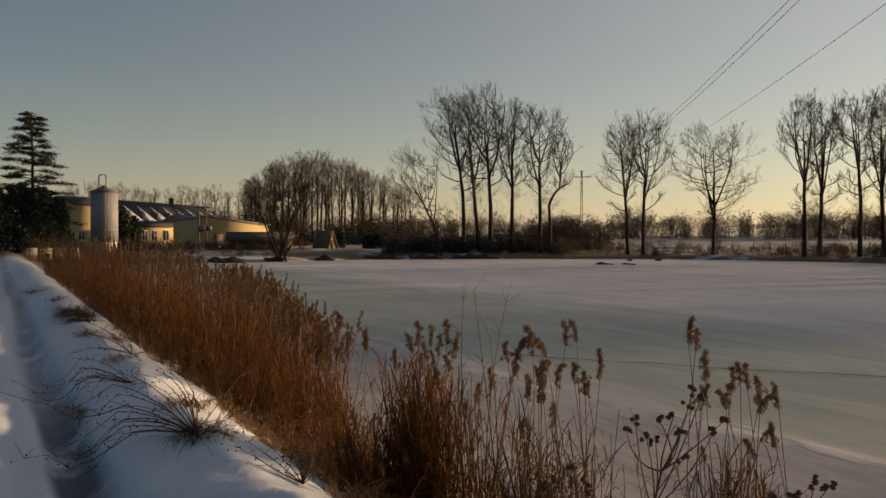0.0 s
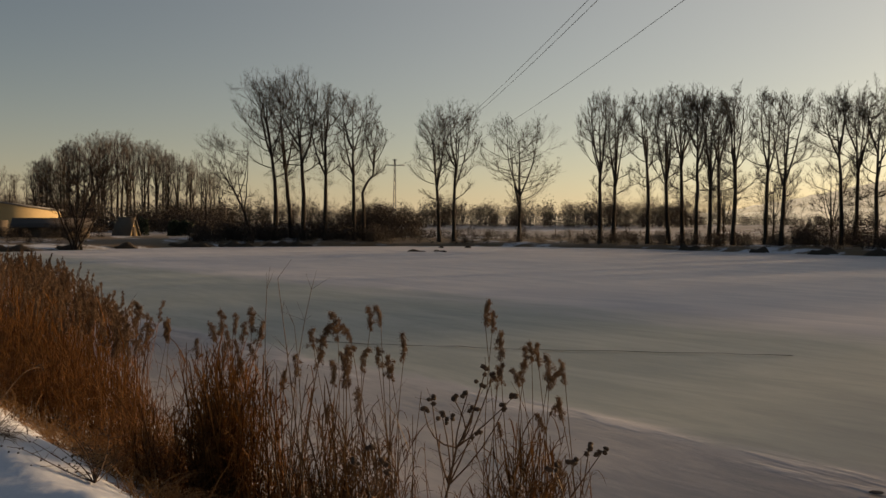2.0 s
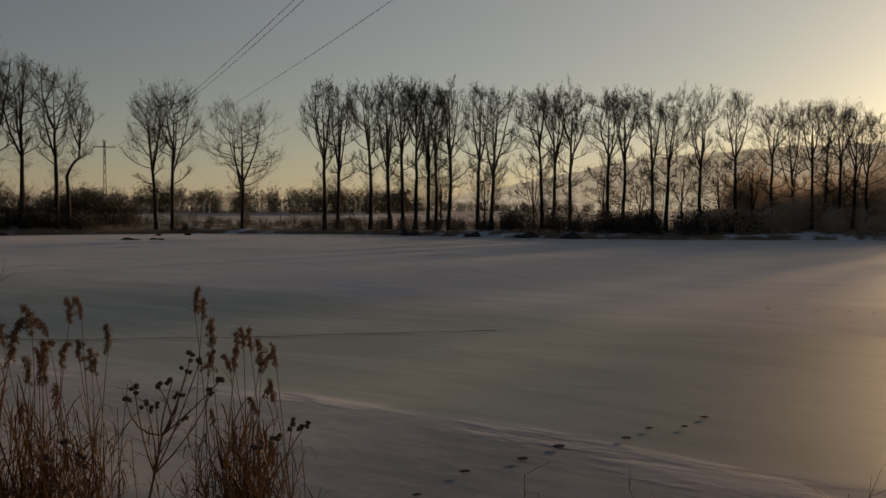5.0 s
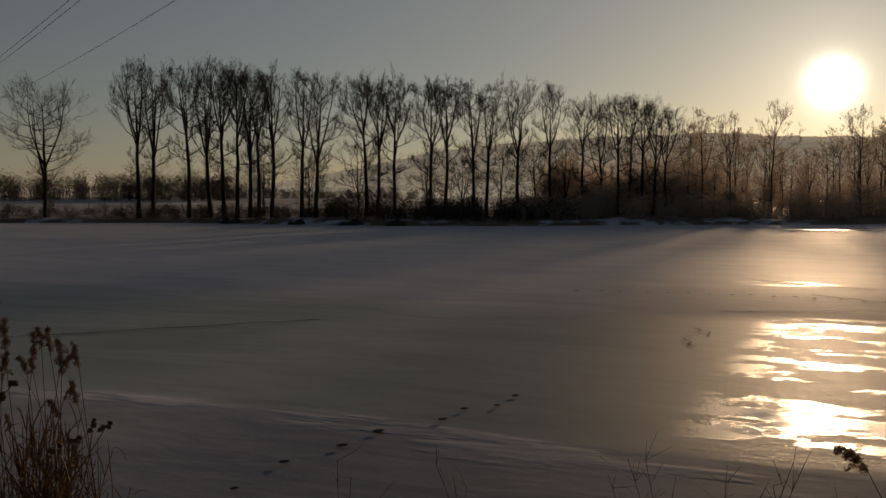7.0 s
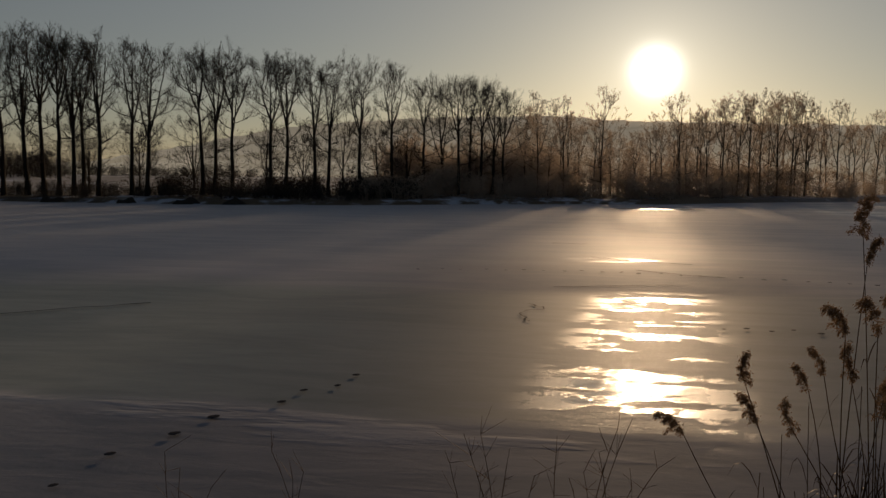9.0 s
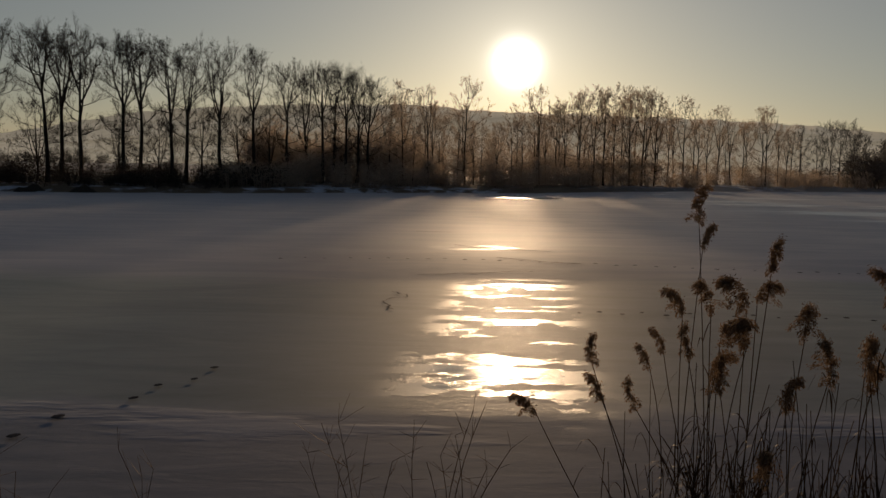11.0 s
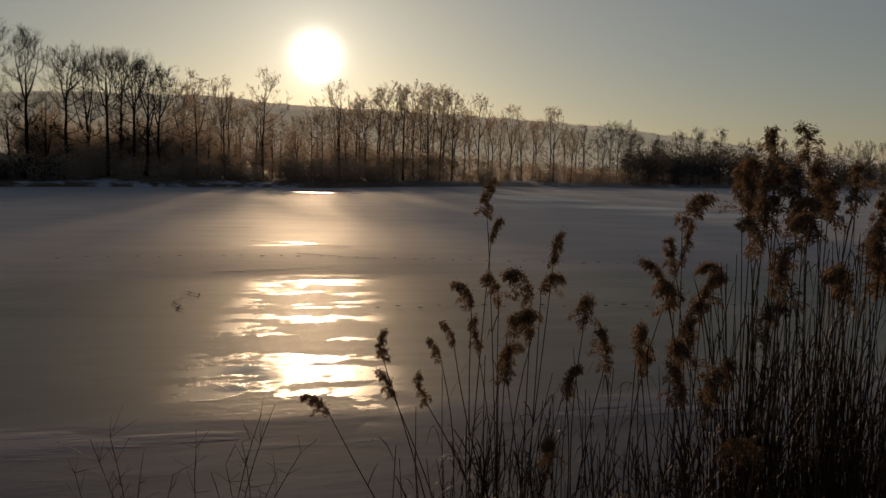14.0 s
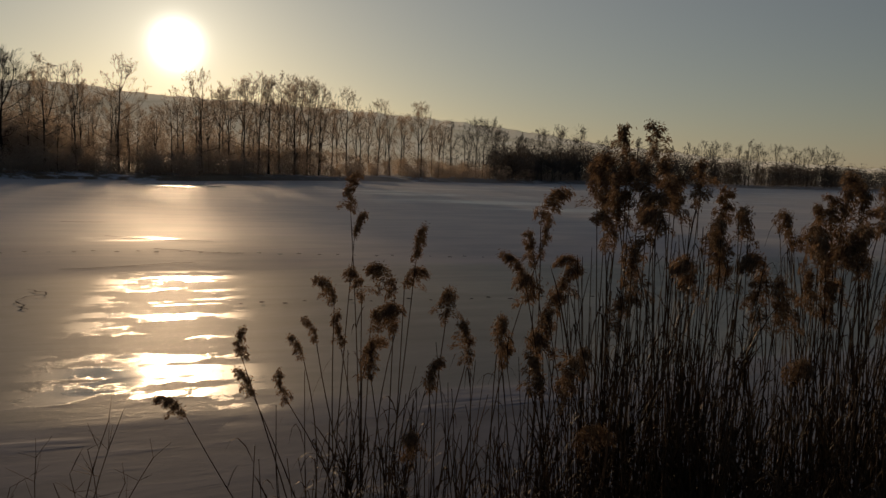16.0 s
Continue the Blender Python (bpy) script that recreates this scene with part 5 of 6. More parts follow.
def power_pole(p, top, label):
    z = ground_z(p.x, p.y)
    ob = thing("power_pole", label, "electricity pole", "power line", pose(p.x, p.y, z, 0, 0, -5.7))
    h = top - z + 1.0
    g = Geo()
    for s in (-1, 1):
        g.tube([(s * 0.30, 0, -0.4), (s * 0.09, 0, h)], [0.10, 0.07], 6, True)
    for i in range(9):
        z0, z1 = h * i / 9, h * (i + 1) / 9
        w0, w1 = 0.30 - 0.21 * i / 9, 0.30 - 0.21 * (i + 1) / 9
        g.tube([(-w0, 0, z0), (w1, 0, z1)], [0.03, 0.03], 4)
        g.tube([(w0, 0, z0), (-w1, 0, z1)], [0.03, 0.03], 4)
    part("mast", g, STEEL, ob)
    g = Geo()
    g.box((-1.75, -0.07, h - 1.1), (1.75, 0.07, h - 0.96))
    part("crossarm", g, STEEL, ob)
    g = Geo()
    g.box((-0.45, -0.05, h - 0.1), (0.45, 0.05, h))
    part("top_arm", g, STEEL, ob)
    for s in (-1.6, 1.6, 0.0):
        g = Geo()
        zz = h - 0.96 if s else h
        g.tube([(s, 0, zz), (s, 0, zz + 0.12), (s, 0, zz + 0.24)], [0.05, 0.08, 0.03], 6, True)
        part("insulator", g, WHITEWASH, ob)


power_pole(POLE_A, 13.42, "lattice power pole with a crossarm beyond the trees")
power_pole(POLE_B, 13.0, "lattice power pole with a crossarm on the dike")
for name_off, lift in ((-1.6, 0.0), (-1.28, 0.0), (1.6, 0.0)):
    across = Vector((0.995, -0.0993, 0))
    g = Geo()
    pts = []
    for i in range(61):
        f = i / 60
        p = POLE_A + (POLE_B - POLE_A) * f + across * name_off
        pts.append((p.x, p.y, 13.42 + (13.0 - 13.42) * f - 4 * 3.5 * f * (1 - f) + lift))
    g.tube(pts, [0.011] * 61, 5)
    single("power_line", g, WIRE, "thin dark overhead wire sagging across the sky", "wire", "power line")


def lamp_post(b, d, h):
    x, y = spot(b, d)
    ob = thing("post", "thin dark post with a short crossbar", "post", "", pose(x, y, ground_z(x, y)))
    g = Geo()
    g.tube([(0, 0, -0.3), (0, 0, h)], [0.08, 0.06], 7, True)
    part("pole", g, TIMBER, ob)
    g = Geo()
    g.box((-0.45, -0.05, h - 0.35), (0.45, 0.05, h - 0.22))
    part("crossbar", g, TIMBER, ob)


lamp_post(-1.85, 118, 4.6)


def fence_post(b, d, h):
    x, y = spot(b, d)
    g = Geo()
    g.tube([(0, 0, -0.3), (0, 0, h * 0.97), (0, 0, h)], [0.07, 0.065, 0.02], 6)
    ob = single("fence_post", g, TIMBER, "weathered timber fence post in the snowy field", "post", "field fence")
    ob.matrix_world = pose(x, y, ground_z(x, y), random.Random(b).uniform(-4, 4), random.Random(b).uniform(-4, 4), 0)


for i in range(13):
    fence_post(20.6 + i * 0.95, 124 + (i % 3) * 2.0, 1.25)


def garden_fence():
    x, y = spot(-25.2, 94)
    ob = thing("garden_fence", "pale board fence panels below the pine", "fence", "", pose(x, y, ground_z(x, y), 0, 0, 24))
    for i in range(4):
        g = Geo()
        g.box((-2.6 + i * 1.35, -0.03, 0.1), (-2.6 + i * 1.35 + 1.1, 0.03, 1.25))
        part("panel", g, WHITEWASH, ob)
        g = Geo()
        g.box((-2.72 + i * 1.35, -0.06, -0.2), (-2.62 + i * 1.35, 0.06, 1.4))
        part("post", g, TIMBER, ob)


garden_fence()


def pine(b, d, h, seed):
    """A pine with layered, needle-covered boughs and a bare lower trunk."""
    x, y = spot(b, d)
    r = np.random.RandomState(seed)
    ob = thing("pine_tree", "tall dark pine with layered boughs", "tree", "", pose(x, y, ground_z(x, y)))
    wood, leaf = Geo(), Geo()
    wood.tube([(0, 0, -0.3), (0.1, 0, h * 0.5), (0.0, 0.1, h)], [0.28, 0.18, 0.03], 8)
    for i in range(58):
        f = 0.20 + 0.80 * (i + r.random_sample()) / 58
        az = i * 2.4 + r.normal(0, 0.5)
        reach = h * (0.36 * (1.05 - f) ** 0.7 + 0.03) * r.uniform(0.55, 1.15)
        o = np.array([math.cos(az), math.sin(az), 0])
        p0 = np.array([0, 0, f * h])
        t = np.linspace(0, 1, 5)[:, None]
        rise = r.uniform(0.05, 0.30)
        pts = p0 + o * reach * t + np.array([0, 0, 1.0]) * reach * (rise * t - 0.22 * t * t)
        wood.tube(pts, [0.06, 0.05, 0.04, 0.025, 0.01], 4)
        # flat sprays of needles on side twigs
        for k in range(9):
            g = r.uniform(0.35, 1.0)
            q = p0 + o * reach * g + np.array([0, 0, 1.0]) * reach * (rise * g - 0.22 * g * g)
            n = 34
            c = q + r.normal(0, 1, (n, 3)) * np.array([0.34, 0.34, 0.11]) + np.array([0, 0, 0.08])
            w = r.normal(0, 1, (n, 3)) * np.array([1, 1, 0.45]) + o * 0.5
            w = w / np.sqrt((w * w).sum(1))[:, None] * r.uniform(0.12, 0.24, n)[:, None]
            e = np.cross(w, r.normal(0, 1, (n, 3)))
            e = e / np.sqrt((e * e).sum(1))[:, None] * 0.035
            leaf.add(np.stack([c - w, c + e, c + w, c - e], 1).reshape(-1, 3), (np.zeros((0, 3), int), np.arange(4 * n).reshape(n, 4)))
    part("trunk", wood, BARK, ob)
    part("needles", leaf, NEEDLE, ob)


pine(-26.4, 100, 15.2, 3)


def conifer(name, label, b, d, h, wide, seed, n=900, group=""):
    """A dense dark evergreen bush or hedge column of many small sprays."""
    x, y = spot(b, d)
    r = np.random.RandomState(seed)
    ob = thing(name, label, "evergreen", group, pose(x, y, ground_z(x, y)))
    wood, leaf = Geo(), Geo()
    wood.tube([(0, 0, -0.2), (0, 0, h * 0.9)], [0.10, 0.02], 6)
    f = r.random_sample(n) ** 0.8
    rad = wide * (1 - 0.75 * f ** 1.6) * (0.35 + 0.65 * np.sqrt(r.random_sample(n))) * (1 + 0.2 * np.sin(9 * f + seed))
    az = r.uniform(0, 6.28, n)
    c = np.stack([rad * np.cos(az), rad * np.sin(az), f * h], 1) + r.normal(0, 0.1, (n, 3))
    w = r.normal(0, 1, (n, 3)) + np.stack([np.cos(az), np.sin(az), 0.4 + 0 * az], 1)
    w = w / np.sqrt((w * w).sum(1))[:, None] * r.uniform(0.12, 0.26, n)[:, None]
    s = np.cross(w, r.normal(0, 1, (n, 3))) * 0.4
    leaf.add(np.stack([c - w, c + s, c + w, c - s], 1).reshape(-1, 3), (np.zeros((0, 3), int), np.arange(4 * n).reshape(n, 4)))
    part("trunk", wood, BARK, ob)
    part("foliage", leaf, NEEDLE, ob)


for i, (b, d, h, w) in enumerate(((-28.4, 96, 6.6, 2.4), (-27.2, 97, 7.2, 2.6), (-26.0, 96, 7.4, 2.5), (-25.0, 97, 6.2, 2.0), (-21.15, 118, 5.2, 1.3), (-20.5, 119, 4.4, 1.2))):
    conifer("evergreen_bush", "dense dark evergreen bush beside the farm", b, d, h, w, 60 + i, 3200, "evergreens by the farm")
for i in range(8):
    conifer("hedge_column", "dark clipped evergreen column in a short hedge", -5.4 + i * 0.19, 126, 1.9 + 0.15 * (i % 3), 0.26, 80 + i, 260, "short evergreen hedge")
conifer("hedge_column", "dark clipped evergreen column in a short hedge", -7.2, 127.5, 2.6, 0.35, 95, 260, "short evergreen hedge")
conifer("hedge_column", "dark clipped evergreen column in a short hedge", -6.9, 127.5, 2.3, 0.35, 96, 260, "short evergreen hedge")


def willow():
    """The many-stemmed bare willow on the near tip of the shore."""
    x, y = spot(-11.0, 92)
    ob = thing("willow", "bushy many-stemmed bare willow by the ice", "tree", "", pose(x, y, ground_z(x, y)))
    r = random.Random(9)
    wood, twig = Geo(), Geo()
    for i in range(7):
        a, b = bare_tree(900 + i, r.uniform(7.5, 10.2), clear=0.2, wide=0.22, limbs=16, subs=(6, 5, 4), leaders=2, rad=0.10, thick=1.3)
        m = pose(r.uniform(-0.5, 0.5), r.uniform(-0.5, 0.5), 0, r.uniform(-24, 24), r.uniform(-24, 24), r.uniform(0, 360))
        v, f = a.arrays()
        wood.add(turned(v, m), f)
        v, f = b.arrays()
        twig.add(turned(v, m), f)
    part("trunk", wood, BARK, ob)
    part("crown", twig, TWIG, ob)


willow()


def mound(seed, long, deep, high):
    """A lumpy strip of dark, undercut bank."""
    r = np.random.RandomState(seed)
    k, n = max(8, int(long / 0.35)), 9
    u = np.linspace(-1, 1, k)
    a = np.linspace(0, math.pi, n)
    hgt = high * (1 - u ** 4) * (0.75 + 0.25 * np.sin(u * long * 1.7 + seed)) + r.uniform(-0.05, 0.05, k)
    x = np.repeat(u * long / 2, n).reshape(k, n) + r.uniform(-0.06, 0.06, (k, n))
    y = np.cos(a)[None, :] * deep / 2 * (0.7 + 0.3 * np.sin(u * 9 + seed))[:, None] + r.uniform(-0.05, 0.05, (k, n))
    z = np.sin(a)[None, :] * np.maximum(hgt, 0.02)[:, None] - 0.04 + r.uniform(-0.03, 0.03, (k, n))
    g = Geo()
    q = [(i * n + j, i * n + j + 1, (i + 1) * n + j + 1, (i + 1) * n + j) for i in range(k - 1) for j in range(n - 1)]
    g.add(np.stack([x, y, z], 2), q)
    return g


def water_edge(b):
    """Where the ice meets the far bank, along a bearing."""
    d = np.arange(60.0, 140.0, 0.1)
    x, y = d * math.sin(radians(b)), d * math.cos(radians(b))
    return float(d[np.argmax(land(x, y) > 0.03)])


SHORE_EDGE = [(-14.8, 4.4), (-11.6, 2.4), (-8.2, 2.6), (-4.3, 5.2), (-1.2, 4.4), (2.2, 6.4), (29.5, 2.5), (33.8, 2.0), (37.6, 3.0), (40.6, 2.6)]
for i, (b, long) in enumerate(SHORE_EDGE):
    x, y = spot(b, water_edge(b) - 0.1)
    ob = single("peat_bank", mound(30 + i, long, 1.0, 0.8), DARK, "dark undercut peat edge between ice and snow", "bank", "dark shore edges")
    ob.matrix_world = pose(x, y, 0, 0, 0, -b + (i % 3 - 1) * 4)
for i, (b, d, long) in enumerate(((11.05, 83.5, 2.1), (12.5, 84.0, 1.0), (12.95, 82.5, 0.5), (12.7, 97, 0.8), (14.6, 97, 0.8))):
    x, y = spot(b, d)
    ob = single("ice_debris", mound(60 + i, long, 0.5, 0.3), DARK, "dark frozen debris lying on the ice", "debris", "debris on the ice")
    ob.matrix_world = pose(x, y, 0, 0, 0, -b)

# ---- marks on the ice ----


def crack(name, label, pts, width, seed):
    """A thin, slightly raised refrozen crack."""
    r = random.Random(seed)
    g = Geo()
    line = []
    for (x0, y0), (x1, y1) in zip(pts, pts[1:]):
        n = max(4, int(math.hypot(x1 - x0, y1 - y0) / 0.4))
        for i in range(n):
            f = i / n
            line.append((x0 + (x1 - x0) * f + r.gauss(0, 0.05), y0 + (y1 - y0) * f + r.gauss(0, 0.07), 0.022))
    line = np.array(line)
    side = np.array([pts[-1][1] - pts[0][1], pts[0][0] - pts[-1][0], 0.0])
    side /= np.linalg.norm(side)
    w = np.array([width * r.uniform(0.2, 1.0) for _ in line])
    top = line + side * 0
    g.add(np.stack([line - side * w[:, None], top + np.array([0, 0, 0.004]), line + side * w[:, None]], 1).reshape(-1, 3),
          (np.zeros((0, 3), int), np.array([(3 * i + j, 3 * i + j + 1, 3 * i + j + 4, 3 * i + j + 3) for i in range(len(line) - 1) for j in (0, 1)])))
    return single(name, g, CRACK, label, "crack", "cracks in the ice")


crack("ice_crack", "long dark crack across the grey ice", [(1.4, 19.6), (3.0, 18.7), (6.1, 17.2), (8.6, 16.4), (11.6, 15.3)], 0.05, 1)
crack("ice_crack", "short dark crack in the snowy ice", [(14.3, 7.6), (15.2, 8.3), (16.2, 8.3), (16.6, 8.9)], 0.025, 2)
crack("ice_crack", "faint crack in the far ice", [(28.0, 12.6), (27.4, 10.6), (27.9, 8.4)], 0.07, 3)
crack("ice_crack", "faint crack in the far ice", [(24.8, 9.6), (24.4, 7.9), (24.6, 6.2)], 0.05, 4)
crack("ice_crack", "faint crack in the far ice", [(33.0, 17.0), (33.6, 15.0)], 0.08, 5)


crack("ice_crack", "faint crack beside the sunlit ice", [(19.5, 9.7), (20.5, 8.6), (22.3, 7.2)], 0.04, 7)


def print_trail(label, pts, step, size, seed):
    """A line of paw prints pressed through the snow: small hollow rings with dark bottoms, too many to count."""
    r = random.Random(seed)
    g = Geo()
    ang = np.arange(8) * math.pi / 4
    for (x0, y0), (x1, y1) in zip(pts, pts[1:]):
        n = max(1, int(math.hypot(x1 - x0, y1 - y0) / step))
        way = math.atan2(y1 - y0, x1 - x0)
        for i in range(n):
            f = (i + r.uniform(-0.15, 0.15)) / n
            off = 0.09 * (1 if i % 2 else -1) + r.gauss(0, 0.03)
            cx, cy = x0 + (x1 - x0) * f - off * math.sin(way), y0 + (y1 - y0) * f + off * math.cos(way)
            k = size * r.uniform(0.7, 1.2)
            ring = [np.stack([cx + k * q * 1.3 * np.cos(ang), cy + k * q * np.sin(ang), 0 * ang + z], 1) for q, z in ((1.0, 0.028), (0.6, 0.034), (0.0, 0.030))]
            g.add(np.concatenate(ring), [(a * 8 + j, a * 8 + (j + 1) % 8, (a + 1) * 8 + (j + 1) % 8, (a + 1) * 8 + j) for a in (0, 1) for j in range(8)])
    return single("animal_tracks", g, CRACK, label, "tracks", kind="stuff")


print_trail("dark animal tracks crossing the grey ice", [(3.0, 6.2), (4.0, 6.7), (5.6, 7.1), (7.2, 7.15), (9.5, 7.2)], 0.55, 0.056, 1)
print_trail("faint line of animal tracks across the snowy ice", [(16.0, 4.3), (17.3, 1.46), (18.5, -1.35), (20.5, -6.0), (23, -14)], 0.42, 0.055, 2)
print_trail("faint line of animal tracks across the snowy ice", [(20.6, 15.0), (21.4, 13.9), (23.1, 11.3), (24.0, 9.2), (25.5, 3.0), (27, -2)], 0.55, 0.065, 3)

# ---- the dike's edge: dead weeds, grass and stalks ----


def seed_head(r, geo, c, size):
    """A small dark ragged seed head: one lumpy, spiky body."""
    n, k = 6, 9
    rings = []
    for i in range(1, n):
        t = math.pi * i / n
        for j in range(k):
            a = 2 * math.pi * j / k
            q = size * r.uniform(0.45, 1.55)
            rings.append((q * math.sin(t) * math.cos(a), q * math.sin(t) * math.sin(a), size * math.cos(t) * r.uniform(0.8, 1.2)))
    v = [(0, 0, size)] + rings + [(0, 0, -size)]
    f = [(0, 1 + j, 1 + (j + 1) % k) for j in range(k)] + [(len(v) - 1, len(v) - 1 - k + (j + 1) % k, len(v) - 1 - k + j) for j in range(k)]
    f += [(1 + i * k + j, 1 + (i + 1) * k + j, 1 + (i + 1) * k + (j + 1) % k, 1 + i * k + (j + 1) % k) for i in range(n - 2) for j in range(k)]
    geo.add(np.array(v) + np.array(c), f)


def weed(seed, foot, tops, label="dead branching weed with dark seed heads"):
    """A dead branching herb: one stem, a branch and a seed head for each of its tops."""
    r = random.Random(seed)
    z = ground_z(foot[0], foot[1])
    ob = thing("dead_weed", label, "weed", "weeds on the dike", pose(foot[0], foot[1], z))
    mid = np.mean(np.array(tops), axis=0)
    knee = np.array([(mid[0] - foot[0]) * 0.80, (mid[1] - foot[1]) * 0.80, (mid[2] - z) * 0.80])
    stem = bent((0, 0, -0.05), knee, (r.gauss(0, 0.02), r.gauss(0, 0.02), 0), 5)
    g = Geo()
    g.tube(stem, np.linspace(0.008, 0.006, 6), 5)
    part("stem", g, WEED, ob)
    for x, y, zz in tops:
        tip = np.array([x - foot[0], y - foot[1], zz - z])
        start = stem[r.choice((4, 5, 5))]
        way = bent(start, tip, (r.gauss(0, 0.025), r.gauss(0, 0.025), r.uniform(-0.07, -0.01)), 4)
        g = Geo()
        g.tube(way, np.linspace(0.005, 0.0025, 5), 4)
        for k in range(3):
            q = way[r.randint(1, 4)]
            e = q + np.array([r.gauss(0, 0.05), r.gauss(0, 0.05), r.uniform(0.01, 0.07)])
            g.tube([q, e], [0.0016, 0.001], 3)
        branch = part("branch", g, WEED, ob)
        g = Geo()
        for k in range(4):
            seed_head(r, g, tip + np.array([r.gauss(0, 0.013), r.gauss(0, 0.013), r.gauss(0, 0.012)]), 0.0115)
        part("seed_head", g, SEED, branch, "dark dry seed head")


weed(1, (0.86, 4.25), [(0.91, 3.90, 1.92), (1.01, 3.87, 1.94), (1.08, 3.85, 1.96), (1.11, 3.84, 1.89), (1.26, 4.01, 2.02), (1.32, 3.86, 1.93), (1.02, 3.95, 1.80), (0.88, 3.95, 1.86), (1.16, 3.90, 1.98), (1.20, 3.95, 2.06), (0.96, 3.90, 1.85), (1.30, 3.95, 1.86), (1.14, 3.90, 1.74)])
weed(2, (1.20, 3.55), [(1.48, 3.28, 1.82), (1.53, 3.26, 1.80), (1.42, 3.30, 1.74), (1.36, 3.40, 1.70)])
weed(3, (0.60, 3.9), [(0.56, 3.56, 1.79), (0.62, 3.60, 1.72), (0.50, 3.70, 1.70), (0.66, 3.75, 1.62)])


def stalks(seed, foot, tips, label):
    """Tall thin dead stalks with a few short side shoots."""
    r = random.Random(seed)
    z = max(ground_z(*foot), 0)
    ob = thing("dry_stalks", label, "weed", "weeds on the dike", pose(foot[0], foot[1], z))
    for x, y, zz in tips:
        pts = bent((r.gauss(0, 0.05), r.gauss(0, 0.05), -0.05), (x - foot[0], y - foot[1], zz - z), (r.gauss(0, 0.05), r.gauss(0, 0.05), 0), 8)
        g = Geo()
        g.tube(pts, np.linspace(0.0055, 0.002, 9), 4)
        for k in range(11):
            q = pts[r.randint(3, 8)]
            e = q + np.array([r.gauss(0, 0.08), r.gauss(0, 0.08), r.uniform(0.02, 0.16)])
            g.tube([q, e], [0.0018, 0.0008], 3)
        part("stalk", g, WEED, ob)


stalks(1, (0.36, 5.35), [(0.21, 5.60, 2.42), (0.14, 5.71, 2.34), (0.47, 6.14, 2.30), (0.32, 5.59, 2.10), (0.28, 5.6, 1.9)], "tall thin bare stalks among the reeds")
stalks(2, (4.75, 2.30), [(4.49, 2.45, 1.19), (4.55, 2.36, 1.19), (4.62, 2.2, 1.02), (4.8, 2.1, 0.9), (4.55, 2.6, 0.95), (4.7, 2.45, 0.8)], "wispy dry grass stalks at the water's edge")
stalks(3, (4.95, 1.78), [(4.79, 1.94, 1.09), (4.96, 1.60, 1.27), (4.98, 1.55, 1.25), (4.91, 1.70, 1.11), (4.85, 1.45, 0.95), (4.9, 1.9, 0.9), (5.0, 1.35, 1.05), (4.8, 1.75, 1.0)], "wispy dry grass stalks at the water's edge")
stalks(4, (3.30, 3.70), [(3.20, 3.78, 1.15), (3.25, 3.70, 1.05), (3.4, 3.6, 0.9)], "wispy dry grass stalks at the water's edge")
stalks(5, (3.80, 3.30), [(3.70, 3.38, 1.10), (3.85, 3.25, 0.95), (3.9, 3.4, 0.85)], "wispy dry grass stalks at the water's edge")


def bramble(seed, foot, way, count, reach, label):
    """A dead bramble: long arching shoots pressed over by snow, with shrivelled leaves."""
    r = random.Random(seed)
    z = ground_z(*foot)
    ob = thing("dead_bramble", label, "shrub", "weeds on the dike", pose(foot[0], foot[1], z))
    g = Geo()
    seed_head(r, g, (0, 0, 0), 0.006)
    curl = g.mesh("withered_leaf", SEED)
    for n in range(count):
        a = way + r.gauss(0, 0.55)
        ln = reach * r.uniform(0.5, 1.1)
        up = r.uniform(0.15, 0.75)
        pts = []
        for t in np.linspace(0, 1, 9):
            x, y = math.cos(a + 0.3 * t) * ln * t, math.sin(a + 0.3 * t) * ln * t
            floor = ground_z(foot[0] + x, foot[1] + y) - z
            pts.append((x, y, max(floor + 0.02, ln * up * t * (1 - 0.35 * t) + floor * t)))
        g = Geo()
        g.tube(pts, np.linspace(0.005, 0.0015, 9), 4)
        shoot = part("shoot", g, WEED, ob)
        for k in range(6):
            q = np.array(pts[r.randint(2, 8)])
            e = q + np.array([r.gauss(0, 0.08), r.gauss(0, 0.08), r.uniform(-0.02, 0.10)])
            g = Geo()
            g.tube([q, e], [0.0022, 0.001], 3)
            part("twig", g, WEED, shoot)
        for k in range(9):
            q = np.array(pts[r.randint(3, 8)]) + np.array([r.gauss(0, 0.03), r.gauss(0, 0.03), r.gauss(0.01, 0.02)])
            part("withered_leaf", curl, SEED, shoot).location = q


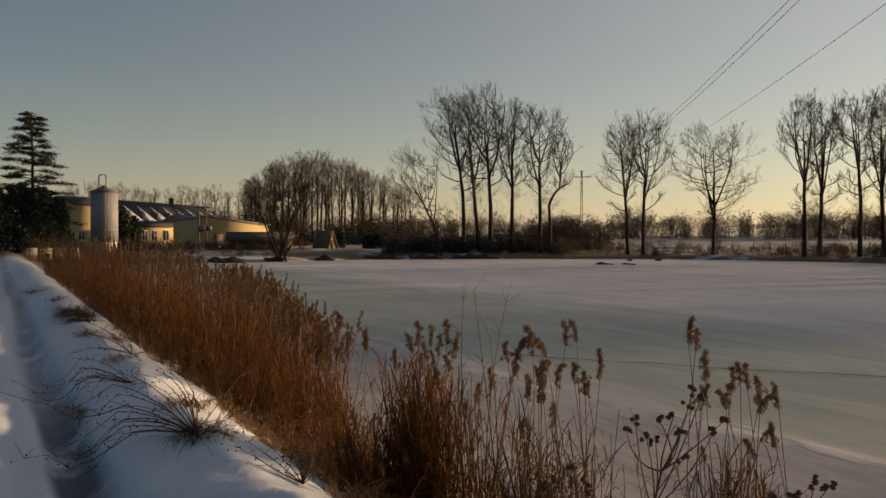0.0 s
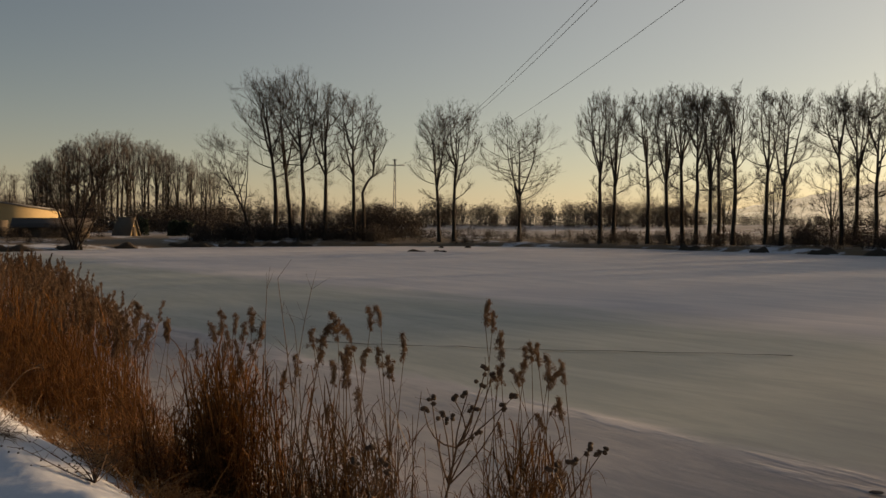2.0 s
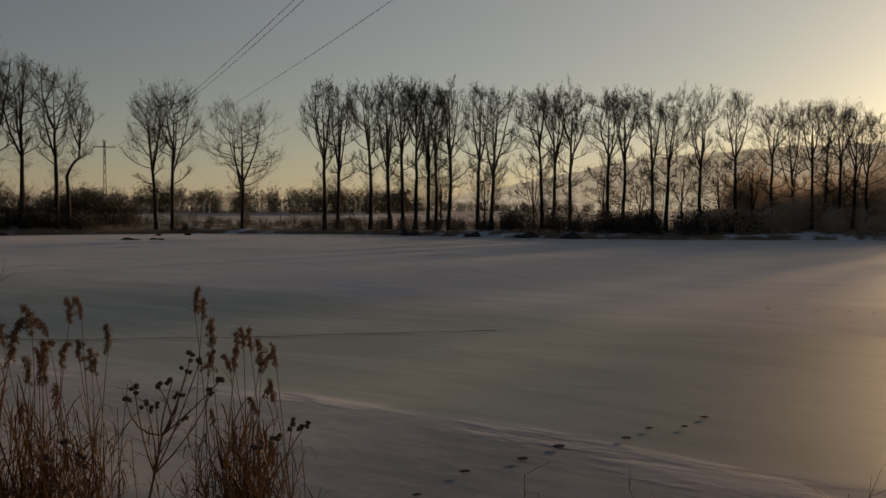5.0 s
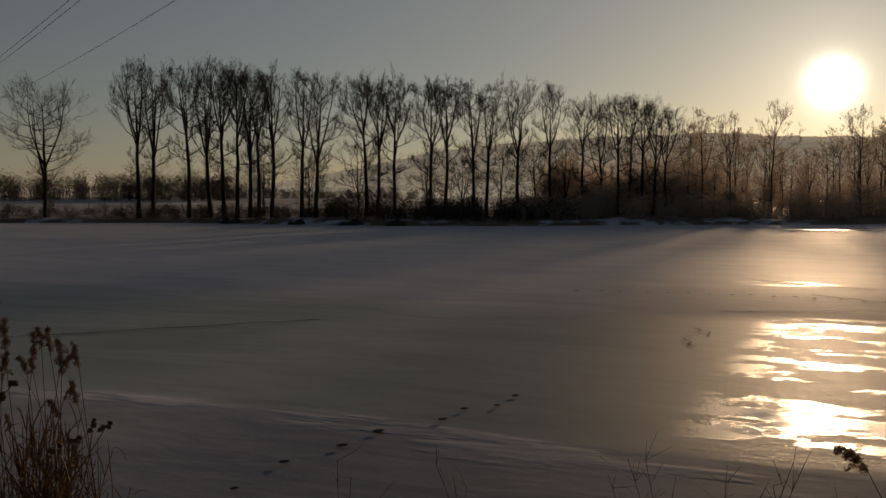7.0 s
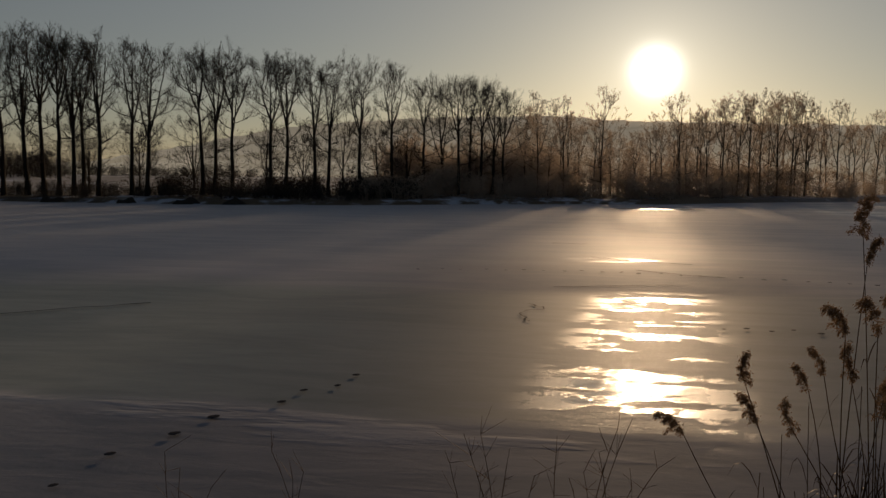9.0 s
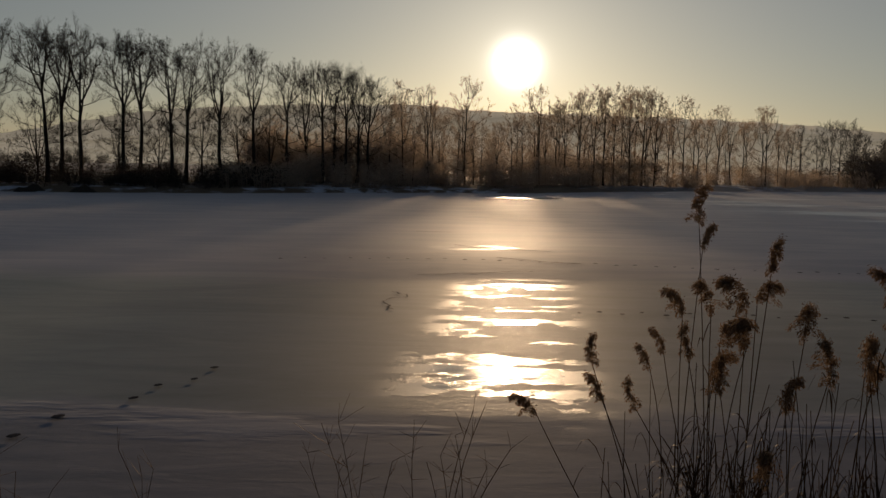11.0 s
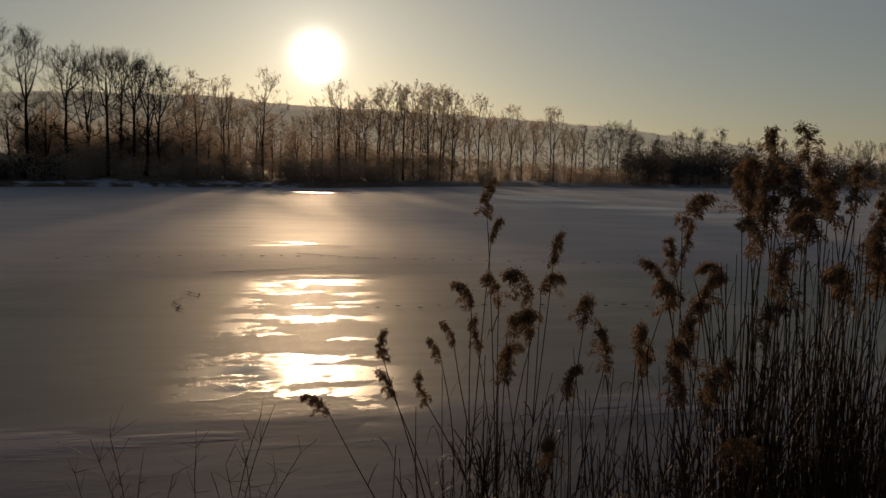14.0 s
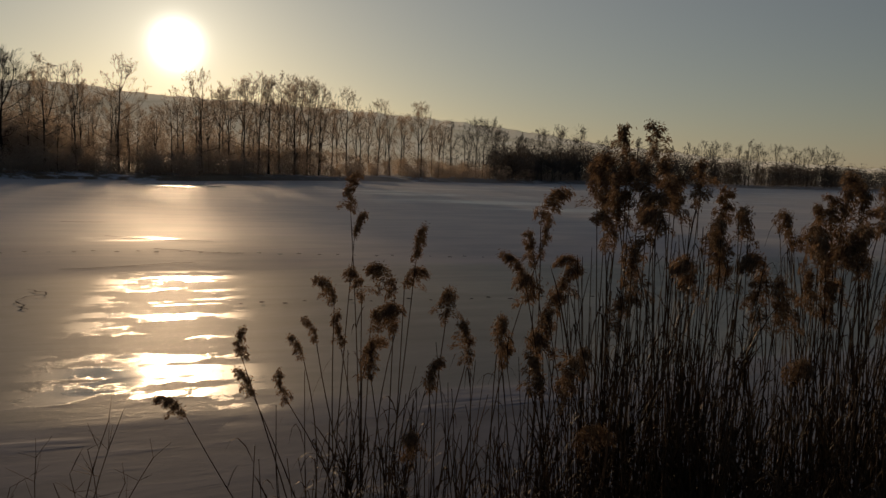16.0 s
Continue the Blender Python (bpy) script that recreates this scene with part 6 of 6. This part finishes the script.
def tuft(seed, foot, count, ln, label, spread=0.5, material=TUFT):
    """A tuft of dead grass, lying over."""
    r = random.Random(seed)
    z = ground_z(*foot)
    g = Geo()
    lay = r.uniform(0, 6.28)
    for i in range(count):
        a = r.gauss(lay, 1.1)
        o = np.array([math.cos(a), math.sin(a), 0])
        k = ln * r.uniform(0.5, 1.15)
        up, hang = r.uniform(0.6, 1.5), r.uniform(0.5, 1.4)
        t = np.linspace(0, 1, 5)
        st = np.array([r.gauss(0, 0.10), r.gauss(0, 0.10), -0.03]) * (spread / 0.5)
        pts = st + o * (k * 0.8 * t)[:, None] + np.array([0, 0, 1.0]) * (k * (up * t - hang * t * t) * 0.6)[:, None]
        side = np.array([-o[1], o[0], r.uniform(-0.4, 0.4)])
        g.ribbon(pts, np.array([0.005, 0.007, 0.006, 0.004, 0.001]), side)
    ob = single("grass_tuft", g, material, label, "grass", "tufts on the dike")
    ob.matrix_world = pose(foot[0], foot[1], z)


def at_dike(u, s):
    x, y = along(u, s)
    return (x, y)


bramble(1, at_dike(6.2, 1.30), 2.5, 20, 1.3, "dead bramble bent over on the sunlit snow")
bramble(2, at_dike(8.6, 1.2), 2.8, 9, 1.0, "dead bramble shoots sticking out of the snow")
bramble(3, at_dike(5.1, 1.75), 1.8, 10, 0.7, "low dead bramble at the dike's edge")
bramble(4, at_dike(10.4, 1.45), 2.2, 8, 1.0, "dead bramble shoots sticking out of the snow")
R5 = random.Random(55)
# big WEED-brown tufts; the three near 16 m stand in for a shaded hollow
for i, (u, s, n, ln) in enumerate(((6.25, 1.36, 260, 0.42), (7.2, 1.45, 130, 0.40), (8.4, 0.75, 110, 0.38), (9.9, 1.25, 90, 0.36), (12.5, 1.5, 140, 0.5), (13.4, 1.3, 90, 0.42), (16.3, 1.4, 380, 0.7), (15.7, 1.35, 300, 0.55), (17.2, 1.3, 300, 0.6), (20.0, 1.2, 100, 0.5), (24.0, 0.9, 110, 0.55))):
    tuft(70 + i, at_dike(u, s), n, ln, "flattened tuft of brown grass in the snow", material=WEED if n > 200 else TUFT)
for i in range(46):
    u = 4.6 + 26 * (i / 46) ** 1.5 + R5.uniform(-0.2, 0.2)
    tuft(120 + i, at_dike(u, R5.uniform(1.95, 2.5)), 90, R5.uniform(0.35, 0.6), "dry orange grass tuft along the reed bed")
for i in range(76):
    u = 2.4 + 6.4 * i / 76
    tuft(170 + i, at_dike(u, R5.uniform(2.0, 3.4)), 80, R5.uniform(0.3, 0.6), "dry grass tuft on the dike's slope")
